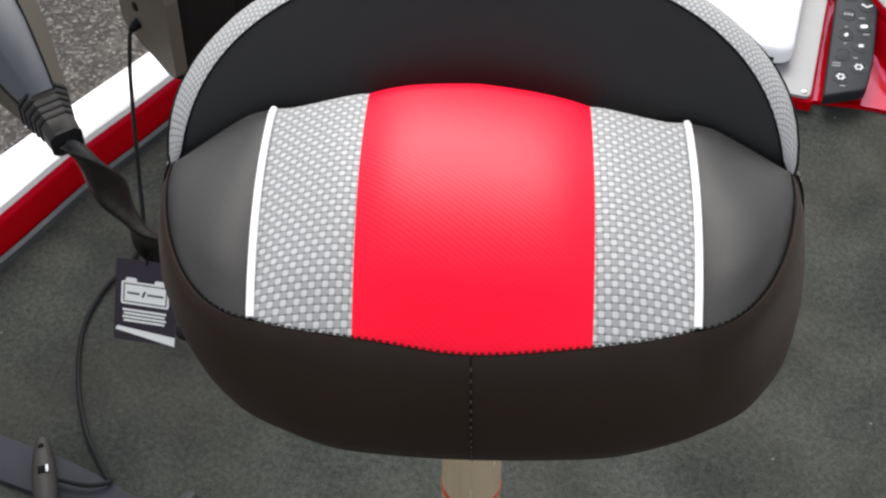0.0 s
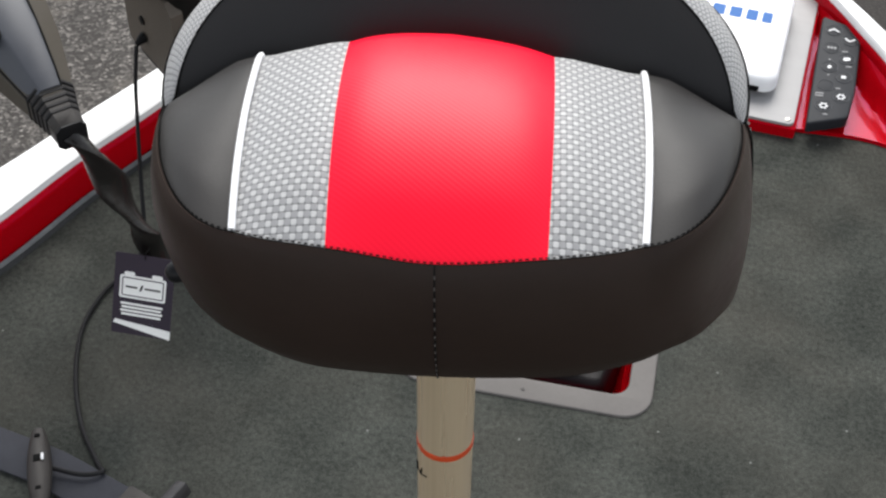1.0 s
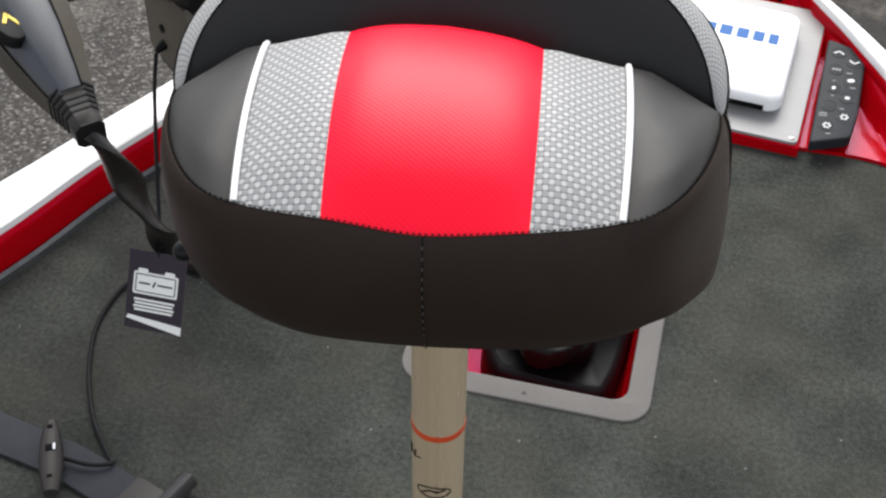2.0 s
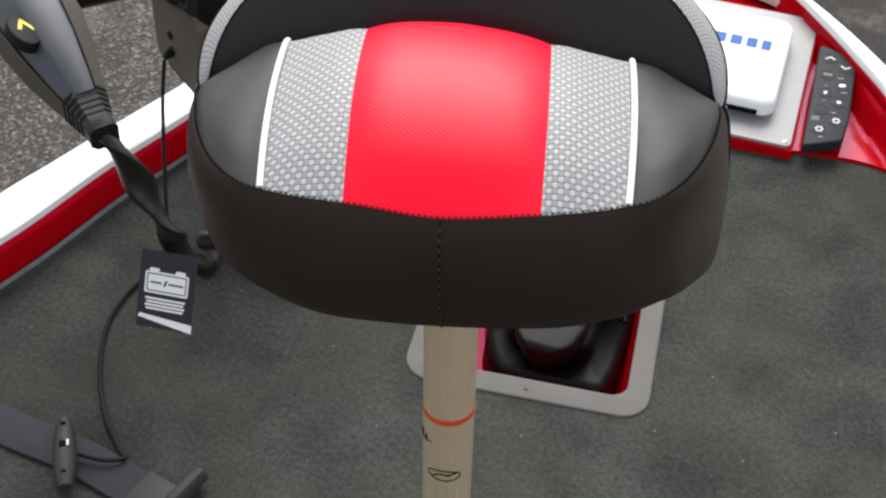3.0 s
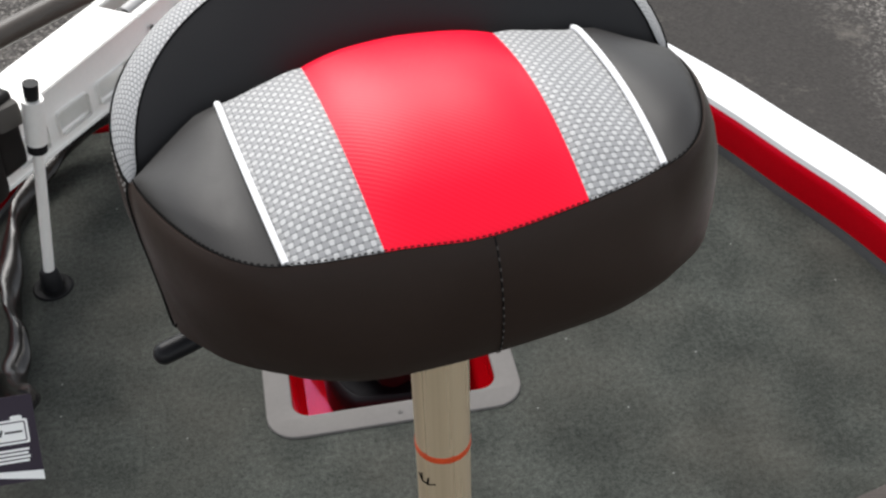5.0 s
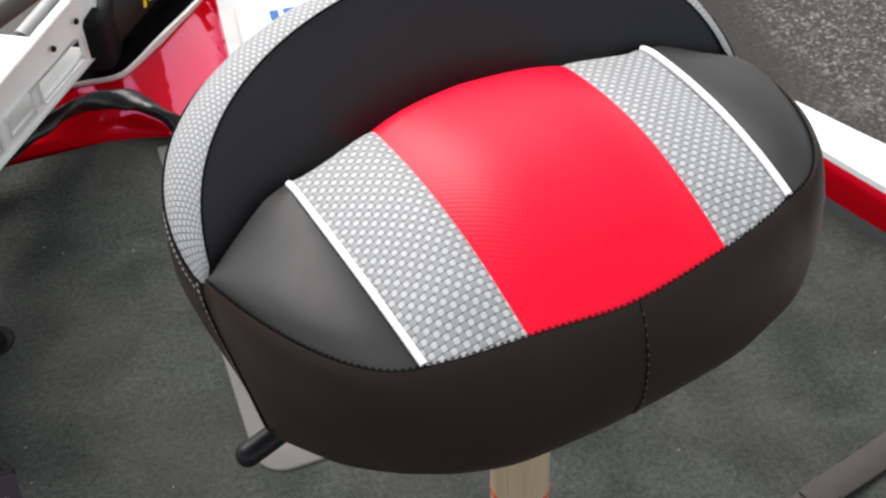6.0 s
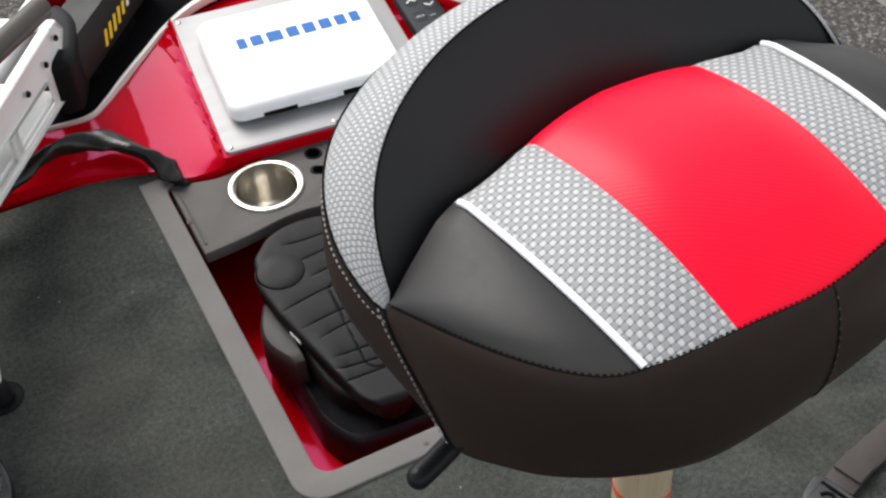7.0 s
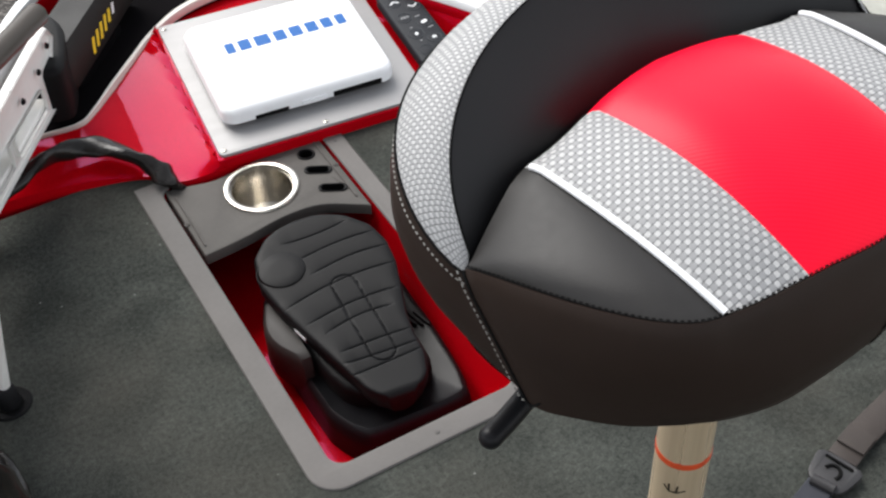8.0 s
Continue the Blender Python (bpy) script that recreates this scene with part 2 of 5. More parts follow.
def brushed_material(name, base, rough=0.32, axis=2, metal=1.0, grain=0.12):
    m = mat(name, base, rough, metal=metal)
    n, l = m.node_tree.nodes, m.node_tree.links
    b, tc = n["Principled BSDF"], n["Texture Coordinate"]
    mp = n.new("ShaderNodeMapping")
    sc = [160.0, 160.0, 160.0]
    sc[axis] = 3.0
    mp.inputs["Scale"].default_value = sc
    no = n.new("ShaderNodeTexNoise")
    no.inputs["Scale"].default_value, no.inputs["Detail"].default_value = 1, 3
    l.new(tc.outputs["Object"], mp.inputs["Vector"])
    l.new(mp.outputs[0], no.inputs["Vector"])
    mr = n.new("ShaderNodeMapRange")
    mr.inputs["To Min"].default_value, mr.inputs["To Max"].default_value = rough - grain * 0.8, rough + grain
    l.new(no.outputs["Fac"], mr.inputs["Value"])
    l.new(mr.outputs[0], b.inputs["Roughness"])
    bp = n.new("ShaderNodeBump")
    bp.inputs["Strength"].default_value, bp.inputs["Distance"].default_value = grain, 0.0005
    l.new(no.outputs["Fac"], bp.inputs["Height"])
    l.new(bp.outputs[0], b.inputs["Normal"])
    return m


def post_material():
    """Warm drawn aluminium: fine streaks along the tube, reflected bands painted into the colour."""
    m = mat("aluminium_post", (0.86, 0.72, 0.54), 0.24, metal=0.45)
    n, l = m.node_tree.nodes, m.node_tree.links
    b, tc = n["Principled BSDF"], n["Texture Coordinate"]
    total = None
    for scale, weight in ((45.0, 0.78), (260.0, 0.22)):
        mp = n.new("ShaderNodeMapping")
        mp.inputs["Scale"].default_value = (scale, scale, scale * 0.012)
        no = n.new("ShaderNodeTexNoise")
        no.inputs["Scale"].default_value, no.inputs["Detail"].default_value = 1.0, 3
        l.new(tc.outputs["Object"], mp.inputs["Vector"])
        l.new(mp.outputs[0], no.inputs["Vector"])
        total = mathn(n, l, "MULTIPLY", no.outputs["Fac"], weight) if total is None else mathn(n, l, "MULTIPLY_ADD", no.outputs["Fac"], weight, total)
    # broad lighter and darker bands stand in for reflections on the metal
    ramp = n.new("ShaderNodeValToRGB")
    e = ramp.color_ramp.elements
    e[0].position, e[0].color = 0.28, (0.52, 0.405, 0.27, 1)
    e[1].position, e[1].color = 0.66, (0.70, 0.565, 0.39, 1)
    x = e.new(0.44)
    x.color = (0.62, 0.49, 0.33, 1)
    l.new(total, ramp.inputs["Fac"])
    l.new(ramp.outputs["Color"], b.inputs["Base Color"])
    mr = n.new("ShaderNodeMapRange")
    mr.inputs["From Min"].default_value, mr.inputs["From Max"].default_value = 0.35, 0.65
    mr.inputs["To Min"].default_value, mr.inputs["To Max"].default_value = 0.36, 0.22
    l.new(total, mr.inputs["Value"])
    l.new(mr.outputs[0], b.inputs["Roughness"])
    bp = n.new("ShaderNodeBump")
    bp.inputs["Strength"].default_value, bp.inputs["Distance"].default_value = 0.12, 0.0004
    l.new(total, bp.inputs["Height"])
    l.new(bp.outputs[0], b.inputs["Normal"])
    return m


M_CARPET = carpet_material()
M_ASPHALT = asphalt_material()
M_WEAVE = weave_material()
M_RED_VINYL = red_vinyl_material()
M_RED_GEL = flake_material()
M_WHITE_GEL = mat("white_gelcoat", (0.82, 0.82, 0.81), 0.22, coat=0.6, vary=0.03, vscale=5, rvar=0.08)
M_VINYL_DARK = mat("dark_brown_grey_vinyl", (0.0225, 0.0145, 0.0113), 0.48, spec=0.13, vary=0.12, vscale=9, bump=0.10, bscale=500, fine=0.12, fscale=1100, rvar=0.07)
M_VINYL_CHAR = mat("charcoal_vinyl", (0.0250, 0.0236, 0.0230), 0.50, spec=0.24, vary=0.1, vscale=9, bump=0.10, bscale=500, fine=0.12, fscale=1100, rvar=0.07)
M_VINYL_BACK = mat("black_back_vinyl", (0.0105, 0.0102, 0.0108), 0.50, spec=0.32, vary=0.1, vscale=9, bump=0.10, bscale=500, fine=0.12, fscale=1100, rvar=0.07)
M_PIPING = mat("white_piping", (0.86, 0.86, 0.87), 0.3, vary=0.05, vscale=20)
M_THREAD = mat("grey_thread", (0.30, 0.29, 0.27), 0.8, spec=0.1)
M_THREAD_MID = mat("brown_thread", (0.080, 0.072, 0.066), 0.8, spec=0.1)
M_THREAD_DARK = mat("dark_thread", (0.008, 0.008, 0.008), 0.9, spec=0.04)
M_HOUSING = mat("black_brown_housing", (0.0075, 0.0066, 0.0060), 0.48, spec=0.22, vary=0.2, vscale=12, bump=0.3, bscale=700, rvar=0.1)
M_COVER_OLIVE = mat("olive_brown_cover", (0.098, 0.083, 0.068), 0.5, spec=0.2, vary=0.1, vscale=14, bump=0.2, bscale=800)
# lighter and bluer than the housing: the cap's sheen is in its base colour
M_CAP = mat("dark_cap_blue_sheen", (0.019, 0.0185, 0.021), 0.5, spec=0.2, vary=0.12, vscale=12, bump=0.2, bscale=700)
M_PLASTIC = mat("black_plastic", (0.006, 0.006, 0.0064), 0.5, spec=0.10, vary=0.2, vscale=12, bump=0.3, bscale=700, rvar=0.1)
M_PLASTIC_GREY = mat("dark_grey_plastic", (0.030, 0.027, 0.025), 0.5, spec=0.25, vary=0.15, vscale=12, bump=0.3, bscale=800, rvar=0.08)
M_PLASTIC_SHINE = mat("glossy_black_plastic", (0.007, 0.007, 0.008), 0.34, spec=0.16, vary=0.2, vscale=12, bump=0.1, bscale=700, rvar=0.06)
M_RUBBER = mat("black_rubber", (0.008, 0.008, 0.009), 0.55, spec=0.18, vary=0.25, vscale=15, bump=0.4, bscale=400)
M_PEDAL = mat("black_pedal_rubber", (0.0065, 0.0064, 0.0068), 0.46, spec=0.13, vary=0.25, vscale=15, bump=0.25, bscale=500, rvar=0.08)
M_HATCH = mat("grey_hatch_trim", (0.142, 0.134, 0.128), 0.7, spec=0.12, vary=0.08, vscale=10, bump=0.3, bscale=600)
M_TRAY = mat("taupe_textured_tray", (0.082, 0.076, 0.070), 0.6, spec=0.2, vary=0.12, vscale=14, bump=0.5, bscale=900)
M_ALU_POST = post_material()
M_ALU_PLATE = brushed_material("aluminium_plate", (0.325, 0.320, 0.320), 0.56, axis=0, metal=0.3)
M_STEEL = mat("polished_steel", (0.50, 0.475, 0.43), 0.26, metal=1.0, vary=0.05)
M_ARM = mat("white_anodised_arm", (0.74, 0.73, 0.70), 0.42, metal=0.08, vary=0.06, vscale=10, bump=0.2, bscale=600)
M_COVER = mat("white_sun_cover", (0.84, 0.85, 0.86), 0.4, vary=0.03, vscale=12, bump=0.15, bscale=700)
M_BLUE = mat("blue_print", (0.030, 0.125, 0.37), 0.5, spec=0.15)
M_TRIM = mat("cream_gelcoat", (0.66, 0.62, 0.57), 0.3, coat=0.2, vary=0.05, vscale=6)
M_YELLOW = mat("yellow_print", (0.80, 0.55, 0.02), 0.5)
M_ORANGE = mat("orange_tape", (0.55, 0.06, 0.010), 0.5, vary=0.2, vscale=60)
M_INK = mat("black_ink", (0.006, 0.006, 0.006), 0.7, spec=0.05)
M_KEY = mat("keypad_rubber", (0.020, 0.022, 0.026), 0.55, spec=0.14, vary=0.1, vscale=30)
M_KEY_PRINT = mat("white_key_print", (0.72, 0.73, 0.74), 0.5)
M_KEY_FAINT = mat("worn_key_print", (0.22, 0.225, 0.23), 0.5)
M_KEY_RIM = mat("keypad_rim", (0.052, 0.056, 0.064), 0.5, spec=0.2, vary=0.1, vscale=30)
M_TAG = mat("dark_purple_card", (0.026, 0.018, 0.030), 0.45, spec=0.2, vary=0.1, vscale=20)
M_CARD_WHITE = mat("white_card_print", (0.82, 0.82, 0.80), 0.45)
M_SHEEN = mat("shiny_black_loom", (0.012, 0.0105, 0.0095), 0.26, spec=0.36, vary=0.3, vscale=25, bump=0.6, bscale=90)
M_STRAP = mat("grey_webbing", (0.040, 0.042, 0.050), 0.75, spec=0.15, vary=0.12, vscale=30, bump=0.7, bscale=900)
M_STRAP_TAUPE = mat("taupe_webbing", (0.046, 0.038, 0.034), 0.65, spec=0.25, vary=0.12, vscale=30, bump=0.7, bscale=900)
M_BUCKLE = mat("grey_buckle_metal", (0.034, 0.033, 0.034), 0.45, metal=0.3, vary=0.12, vscale=30, bump=0.2, bscale=400)
M_HEAD = mat("grey_motor_head", (0.048, 0.052, 0.062), 0.45, spec=0.3, vary=0.1, vscale=14, rvar=0.06)
M_HEAD_SIDE = mat("olive_grey_motor_side", (0.062, 0.054, 0.043), 0.5, spec=0.18, vary=0.1, vscale=14)
M_SHAFT = mat("brown_grey_composite", (0.060, 0.050, 0.042), 0.4, spec=0.3, vary=0.12, vscale=12, rvar=0.06)
M_PAD = mat("black_bow_pad", (0.004, 0.0035, 0.004), 0.9, spec=0.03, vary=0.25, vscale=10, bump=0.5, bscale=260)
M_CONCRETE = mat("pale_concrete", (0.36, 0.36, 0.32), 0.85, vary=0.2, vscale=3, bump=0.6, bscale=60)
M_WELT = mat("pale_grey_welt", (0.20, 0.20, 0.205), 0.6, spec=0.2, vary=0.25, vscale=30, bump=0.3, bscale=300)
M_CARPET_EDGE = mat("grey_carpet_edge", (0.045, 0.046, 0.047), 0.8, spec=0.1, vary=0.2, vscale=20, bump=0.6, bscale=300)


# ---------------------------------------------------------------- mesh helpers
def part(name, bm, material, parent=None, label="", smooth=True):
    """Links a bmesh as one mesh object, under a thing or a part."""
    bmesh.ops.recalc_face_normals(bm, faces=bm.faces)
    me = bpy.data.meshes.new(name)
    bm.to_mesh(me)
    bm.free()
    me.materials.append(material)
    if smooth:
        me.polygons.foreach_set("use_smooth", [True] * len(me.polygons))
        me.set_sharp_from_angle(angle=radians(38))
    ob = new(name, me)
    if parent is not None:
        ob.parent = parent
    if label:
        ob["label"] = label
    return ob


def thing(name, m, label, category, group="", kind=""):
    ob = new(name)
    ob.empty_display_size = 0.05
    ob.matrix_world = m
    return tagged(ob, label, category, group, kind)


def box(sx, sy, sz, m=Matrix(), bevel=0.0, seg=2, bm=None, taper=1.0):
    bm = bm or bmesh.new()
    made = bmesh.ops.create_cube(bm, size=1.0)["verts"]
    for v in made:
        t = taper if v.co.z > 0 else 1.0
        v.co = Vector((v.co.x * sx * t, v.co.y * sy * t, v.co.z * sz))
    if bevel:
        es = {e for v in made for e in v.link_edges}
        made_faces = bmesh.ops.bevel(bm, geom=list(es), offset=bevel, segments=seg, affect="EDGES", profile=0.6)
        made = list({v for f in made_faces["faces"] for v in f.verts} | {v for v in made if v.is_valid})
    for v in made:
        v.co = m @ v.co
    return bm


def ring_loft(rings, closed=True, caps=(True, True), bm=None, uv=None):
    """Skins rows of points; closed: each row is a loop."""
    bm = bm or bmesh.new()
    rows = [[bm.verts.new(p) for p in r] for r in rings]
    k = len(rows[0])
    lay = bm.loops.layers.uv.new("UVMap") if uv else None
    for i in range(len(rows) - 1):
        for j in range(k if closed else k - 1):
            q = (j + 1) % k
            f = bm.faces.new((rows[i][j], rows[i][q], rows[i + 1][q], rows[i + 1][j]))
            if uv:
                for lp, (a, b) in zip(f.loops, ((i, j), (i, q), (i + 1, q), (i + 1, j))):
                    lp[lay].uv = uv[a][b]
    if closed and caps[0]:
        bm.faces.new(rows[0][::-1])
    if closed and caps[1]:
        bm.faces.new(rows[-1])
    return bm


def spline(pts, n=8, loop=False):
    """Catmull-Rom through the points, n steps each."""
    p = [Vector(q) for q in pts]
    out = []
    last = len(p) if loop else len(p) - 1
    for i in range(last):
        if loop:
            a, b, c, d = p[i - 1], p[i], p[(i + 1) % len(p)], p[(i + 2) % len(p)]
        else:
            a, b, c = p[max(i - 1, 0)], p[i], p[i + 1]
            d = p[min(i + 2, len(p) - 1)]
        for k in range(n):
            t = k / n
            out.append(0.5 * (2 * b + (c - a) * t + (2 * a - 5 * b + 4 * c - d) * t * t + (3 * b - a - 3 * c + d) * t ** 3))
    if not loop:
        out.append(p[-1])
    return out


def tube(pts, r, seg=12, bm=None, flat=1.0, twist=0.0):
    """A rod along points; r: one radius or a function of 0..1; flat squashes it upright; twist in turns."""
    pts = [Vector(p) for p in pts]
    rings = []
    up = Vector((0, 0, 1))
    for i, p in enumerate(pts):
        d = (pts[min(i + 1, len(pts) - 1)] - pts[max(i - 1, 0)]).normalized()
        side = d.cross(up)
        side = side.normalized() if side.length > 0.05 else d.cross(Vector((0, 1, 0))).normalized()
        nrm = side.cross(d)
        t = i / (len(pts) - 1)
        rad = r(t) if callable(r) else r
        w = 2 * math.pi * twist * t
        rings.append([])
        for k in range(seg):
            a = 2 * math.pi * k / seg
            u, v = rad * math.cos(a), rad * flat * math.sin(a)
            u, v = u * math.cos(w) - v * math.sin(w), u * math.sin(w) + v * math.cos(w)
            rings[-1].append(p + side * u + nrm * v)
    return ring_loft(rings, True, (True, True), bm)


def lathe(profile, seg=32, bm=None, m=Matrix(), caps=(False, False)):
    """Turns (radius, height) pairs about z."""
    rings = [[m @ Vector((r * math.cos(2 * math.pi * k / seg), r * math.sin(2 * math.pi * k / seg), z)) for k in range(seg)] for r, z in profile]
    return ring_loft(rings, True, caps, bm)


def ribbon(pts, width, thick, bm=None, bank=None):
    """A flat strap along points."""
    pts = [Vector(p) for p in pts]
    rings = []
    for i, p in enumerate(pts):
        d = (pts[min(i + 1, len(pts) - 1)] - pts[max(i - 1, 0)]).normalized()
        side = d.cross(Vector((0, 0, 1))).normalized()
        if bank:
            side = (Matrix.Rotation(bank(i / (len(pts) - 1)), 3, d) @ side)
        up = side.cross(d)
        rings.append([p + side * width / 2 * a + up * thick / 2 * b for a, b in ((-1, -0.6), (-0.94, -1), (0.94, -1), (1, -0.6), (1, 0.6), (0.94, 1), (-0.94, 1), (-1, 0.6))])
    return ring_loft(rings, True, (True, True), bm)


def fill(outer, holes=(), z=None):
    """A flat sheet with holes, from loops of plan points."""
    loops = [[Vector((p[0], p[1], p[2] if z is None else z)) for p in lp] for lp in (outer, *holes)]
    flat = [v for lp in loops for v in lp]
    bm = bmesh.new()
    vs = [bm.verts.new(v) for v in flat]
    for tri in geometry.tessellate_polygon(loops):
        a, b, c = (flat[i] for i in tri)
        if (b - a).cross(c - a).length > 1e-10:
            try:
                bm.faces.new([vs[i] for i in tri])
            except ValueError:
                pass
    return bm


def slab(outer, holes, z0, z1, bevel=0.0):
    """A plate between two heights with rounded top edges."""
    bm = fill(outer, holes, z1)
    bmesh.ops.recalc_face_normals(bm, faces=bm.faces)
    if sum(f.normal.z for f in bm.faces) < 0:
        bmesh.ops.reverse_faces(bm, faces=bm.faces)
    if bevel:
        rim = [e for e in bm.edges if e.is_boundary]
        ext = bmesh.ops.extrude_edge_only(bm, edges=rim)["geom"]
        for v in (g for g in ext if isinstance(g, bmesh.types.BMVert)):
            v.co.z = z0
        bm.normal_update()
        rim2 = [e for e in bm.edges if len(e.link_faces) == 2 and e.calc_face_angle(0) > 1.0]
        bmesh.ops.bevel(bm, geom=rim2, offset=bevel, segments=3, affect="EDGES", profile=0.5)
    else:
        rim = [e for e in bm.edges if e.is_boundary]
        ext = bmesh.ops.extrude_edge_only(bm, edges=rim)["geom"]
        for v in (g for g in ext if isinstance(g, bmesh.types.BMVert)):
            v.co.z = z0
    return bm


def rounded(x0, y0, x1, y1, r, n=6):
    pts = []
    for cx, cy, a0 in ((x1 - r, y1 - r, 0), (x0 + r, y1 - r, 90), (x0 + r, y0 + r, 180), (x1 - r, y0 + r, 270)):
        for k in range(n + 1):
            a = radians(a0 + 90 * k / n)
            pts.append((cx + r * math.cos(a), cy + r * math.sin(a)))
    return pts


def screw(name, place, r, parent=None, label="", material=None):
    bm = lathe([(0.0001, 0.0016), (r * 0.35, 0.0016), (r * 0.4, 0.0006), (r * 0.55, 0.0016), (r, 0.0008), (r * 1.05, -0.001)], 14, m=Matrix.Translation(place))
    return part(name, bm, material or M_STEEL, parent, label)


# ---------------------------------------------------------------- the boat's bow: setting
GUN_IN = [(1.30, -2.3), (1.28, -1.2), (1.20, -0.3), (1.06, 0.37), (0.949, 0.66), (0.889, 0.815), (0.824, 0.95), (0.768, 1.072), (0.698, 1.213), (0.600, 1.425), (0.535, 1.545), (0.458, 1.675), (0.36, 1.815), (0.19, 1.985), (0.0, 2.06)]
GUN_OUT = [(1.40, -2.3), (1.38, -1.2), (1.30, -0.3), (1.17, 0.37), (1.058, 0.67), (0.995, 0.80), (0.930, 0.935), (0.866, 1.06), (0.788, 1.22), (0.668, 1.42), (0.600, 1.52), (0.525, 1.63), (0.42, 1.765), (0.23, 1.995), (0.0, 2.13)]
GZ = 0.099


def both(side):
    """A plan line from the stern on one side round the bow to the other."""
    s = spline([(x, y, 0) for x, y in side], 6)
    return [(-p.x + 0.036 * min(1.0, p.x / 0.4), p.y) for p in s] + [(p.x, p.y) for p in s[::-1]][1:]


g_in, g_out = both(GUN_IN), both(GUN_OUT)


def loft_plan(rows):
    return ring_loft([[(x, y, z) for x, y in line] for line, z in rows], False)


def mixed(a, b, t):
    return [(p[0] + (q[0] - p[0]) * t, p[1] + (q[1] - p[1]) * t) for p, q in zip(a, b)]


bm = loft_plan([(g_in, GZ - 0.016), (mixed(g_in, g_out, 0.02), GZ - 0.004), (mixed(g_in, g_out, 0.10), GZ + 0.001), (mixed(g_in, g_out, 0.5), GZ + 0.004),
                (mixed(g_in, g_out, 0.92), GZ), (g_out, GZ - 0.010), (mixed(g_in, g_out, 1.02), GZ - 0.05), (mixed(g_in, g_out, 0.85), -0.25), (mixed(g_in, g_out, 0.2), -0.62), ([(x * 0.55, -2.3 + (y + 2.3) * 0.86) for x, y in g_in], -0.88), ([(x * 0.06, -2.3 + (y + 2.3) * 0.80) for x, y in g_in], -1.0)])
tagged(part("gunwale", bm, M_WHITE_GEL), "glossy white gelcoat gunwale running round the bow", "gunwale", kind="structure")
bm = loft_plan([(mixed(g_in, g_out, 0.04), GZ - 0.012), (mixed(g_in, g_out, -0.05), GZ - 0.020), (mixed(g_in, g_out, -0.09), GZ - 0.032), (mixed(g_in, g_out, -0.07), 0.03), (mixed(g_in, g_out, -0.10), -0.01)])
tagged(part("gunwale_liner", bm, M_RED_GEL), "red metalflake inner liner below the white gunwale", "boat liner", kind="structure")
bm = loft_plan([(mixed(g_in, g_out, -0.04), 0.012), (mixed(g_in, g_out, -0.11), 0.012), (mixed(g_in, g_out, -0.17), 0.008), (mixed(g_in, g_out, -0.22), -0.004)])
tagged(part("carpet_edge", bm, M_CARPET_EDGE), "grey turned-up carpet edge along the liner", "carpet edge", kind="structure")

# pale welt where the carpet meets the liner on the port side
half = len(g_in) // 2
bm = ring_loft([[(x, y, z) for x, y in mixed(g_in, g_out, k)[:half]] for k, z in ((-0.125, 0.010), (-0.128, 0.0175), (-0.140, 0.0185), (-0.155, 0.0165), (-0.160, 0.006))], False)
tagged(part("edge_welt", bm, M_WELT), "pale grey welt between the carpet and the red liner", "trim", kind="structure")

# deck carpet with the pedal well cut out
HX0, HX1, HY0 = -0.157, 0.180, 0.575
deck = [(-1.28, -2.3), (-1.27, -1.2), (-1.2, -0.3)] + [(-x, y) for x, y in GUN_IN[3:9]] + [(-0.60, 1.42), (0.60, 1.42)] + [(x, y) for x, y in GUN_IN[8:2:-1]] + [(1.2, -0.3), (1.27, -1.2), (1.28, -2.3)]
bm = fill(deck, [rounded(HX0 - 0.03, HY0 - 0.03, HX1 + 0.03, 1.36, 0.03)], 0.0)
tagged(part("floor", bm, M_CARPET), "charcoal grey-green marine carpet on the bow deck", "carpet", kind="structure")
bm = fill([(x * 0.98, y) for x, y in deck], [rounded(HX0, HY0, HX1, 1.36, 0.03)], -0.03)
tagged(part("subfloor", bm, M_PLASTIC), "dark deck board under the carpet", "deck", kind="structure")

bm = slab([(g_in[0][0], 0.06), (g_in[-1][0], 0.06), (g_in[-1][0], -0.60), (g_in[-1][0] * 0.55, -0.86), (g_in[0][0] * 0.55, -0.86), (g_in[0][0], -0.60)], (), 0.0, 0.03)
for v in bm.verts:
    v.co = Vector((v.co.x, -2.30 + v.co.z, v.co.y))
tagged(part("transom", bm, M_WHITE_GEL), "white gelcoat transom closing the stern", "transom", kind="structure")

# ground
bm = fill([(-300, -300), (300, -300), (300, 300), (-300, 300)], (), -1.0)
tagged(part("ground", bm, M_ASPHALT), "worn dark asphalt yard with pale aggregate", "asphalt", kind="structure")
bm = box(3.0, 30, 0.16, pose(3.93, 6, -1.04, 0, 0, 2), 0.015)
tagged(part("pavement", bm, M_CONCRETE), "pale concrete kerb and pavement beside the asphalt", "pavement", kind="structure")

# bow console: red moulded deck in front of the carpet
CON_F = [(-0.70, 1.20), (-0.64, 1.32), (-0.575, 1.405), (-0.49, 1.437), (-0.40, 1.436), (-0.325, 1.426), (-0.205, 1.398), (-0.150, 1.370), (-0.108, 1.328), (0.0, 1.320), (0.1, 1.318), (0.22, 1.306), (0.3, 1.298), (0.43, 1.303), (0.53, 1.306), (0.60, 1.295), (0.65, 1.264), (0.688, 1.205), (0.725, 1.13)]
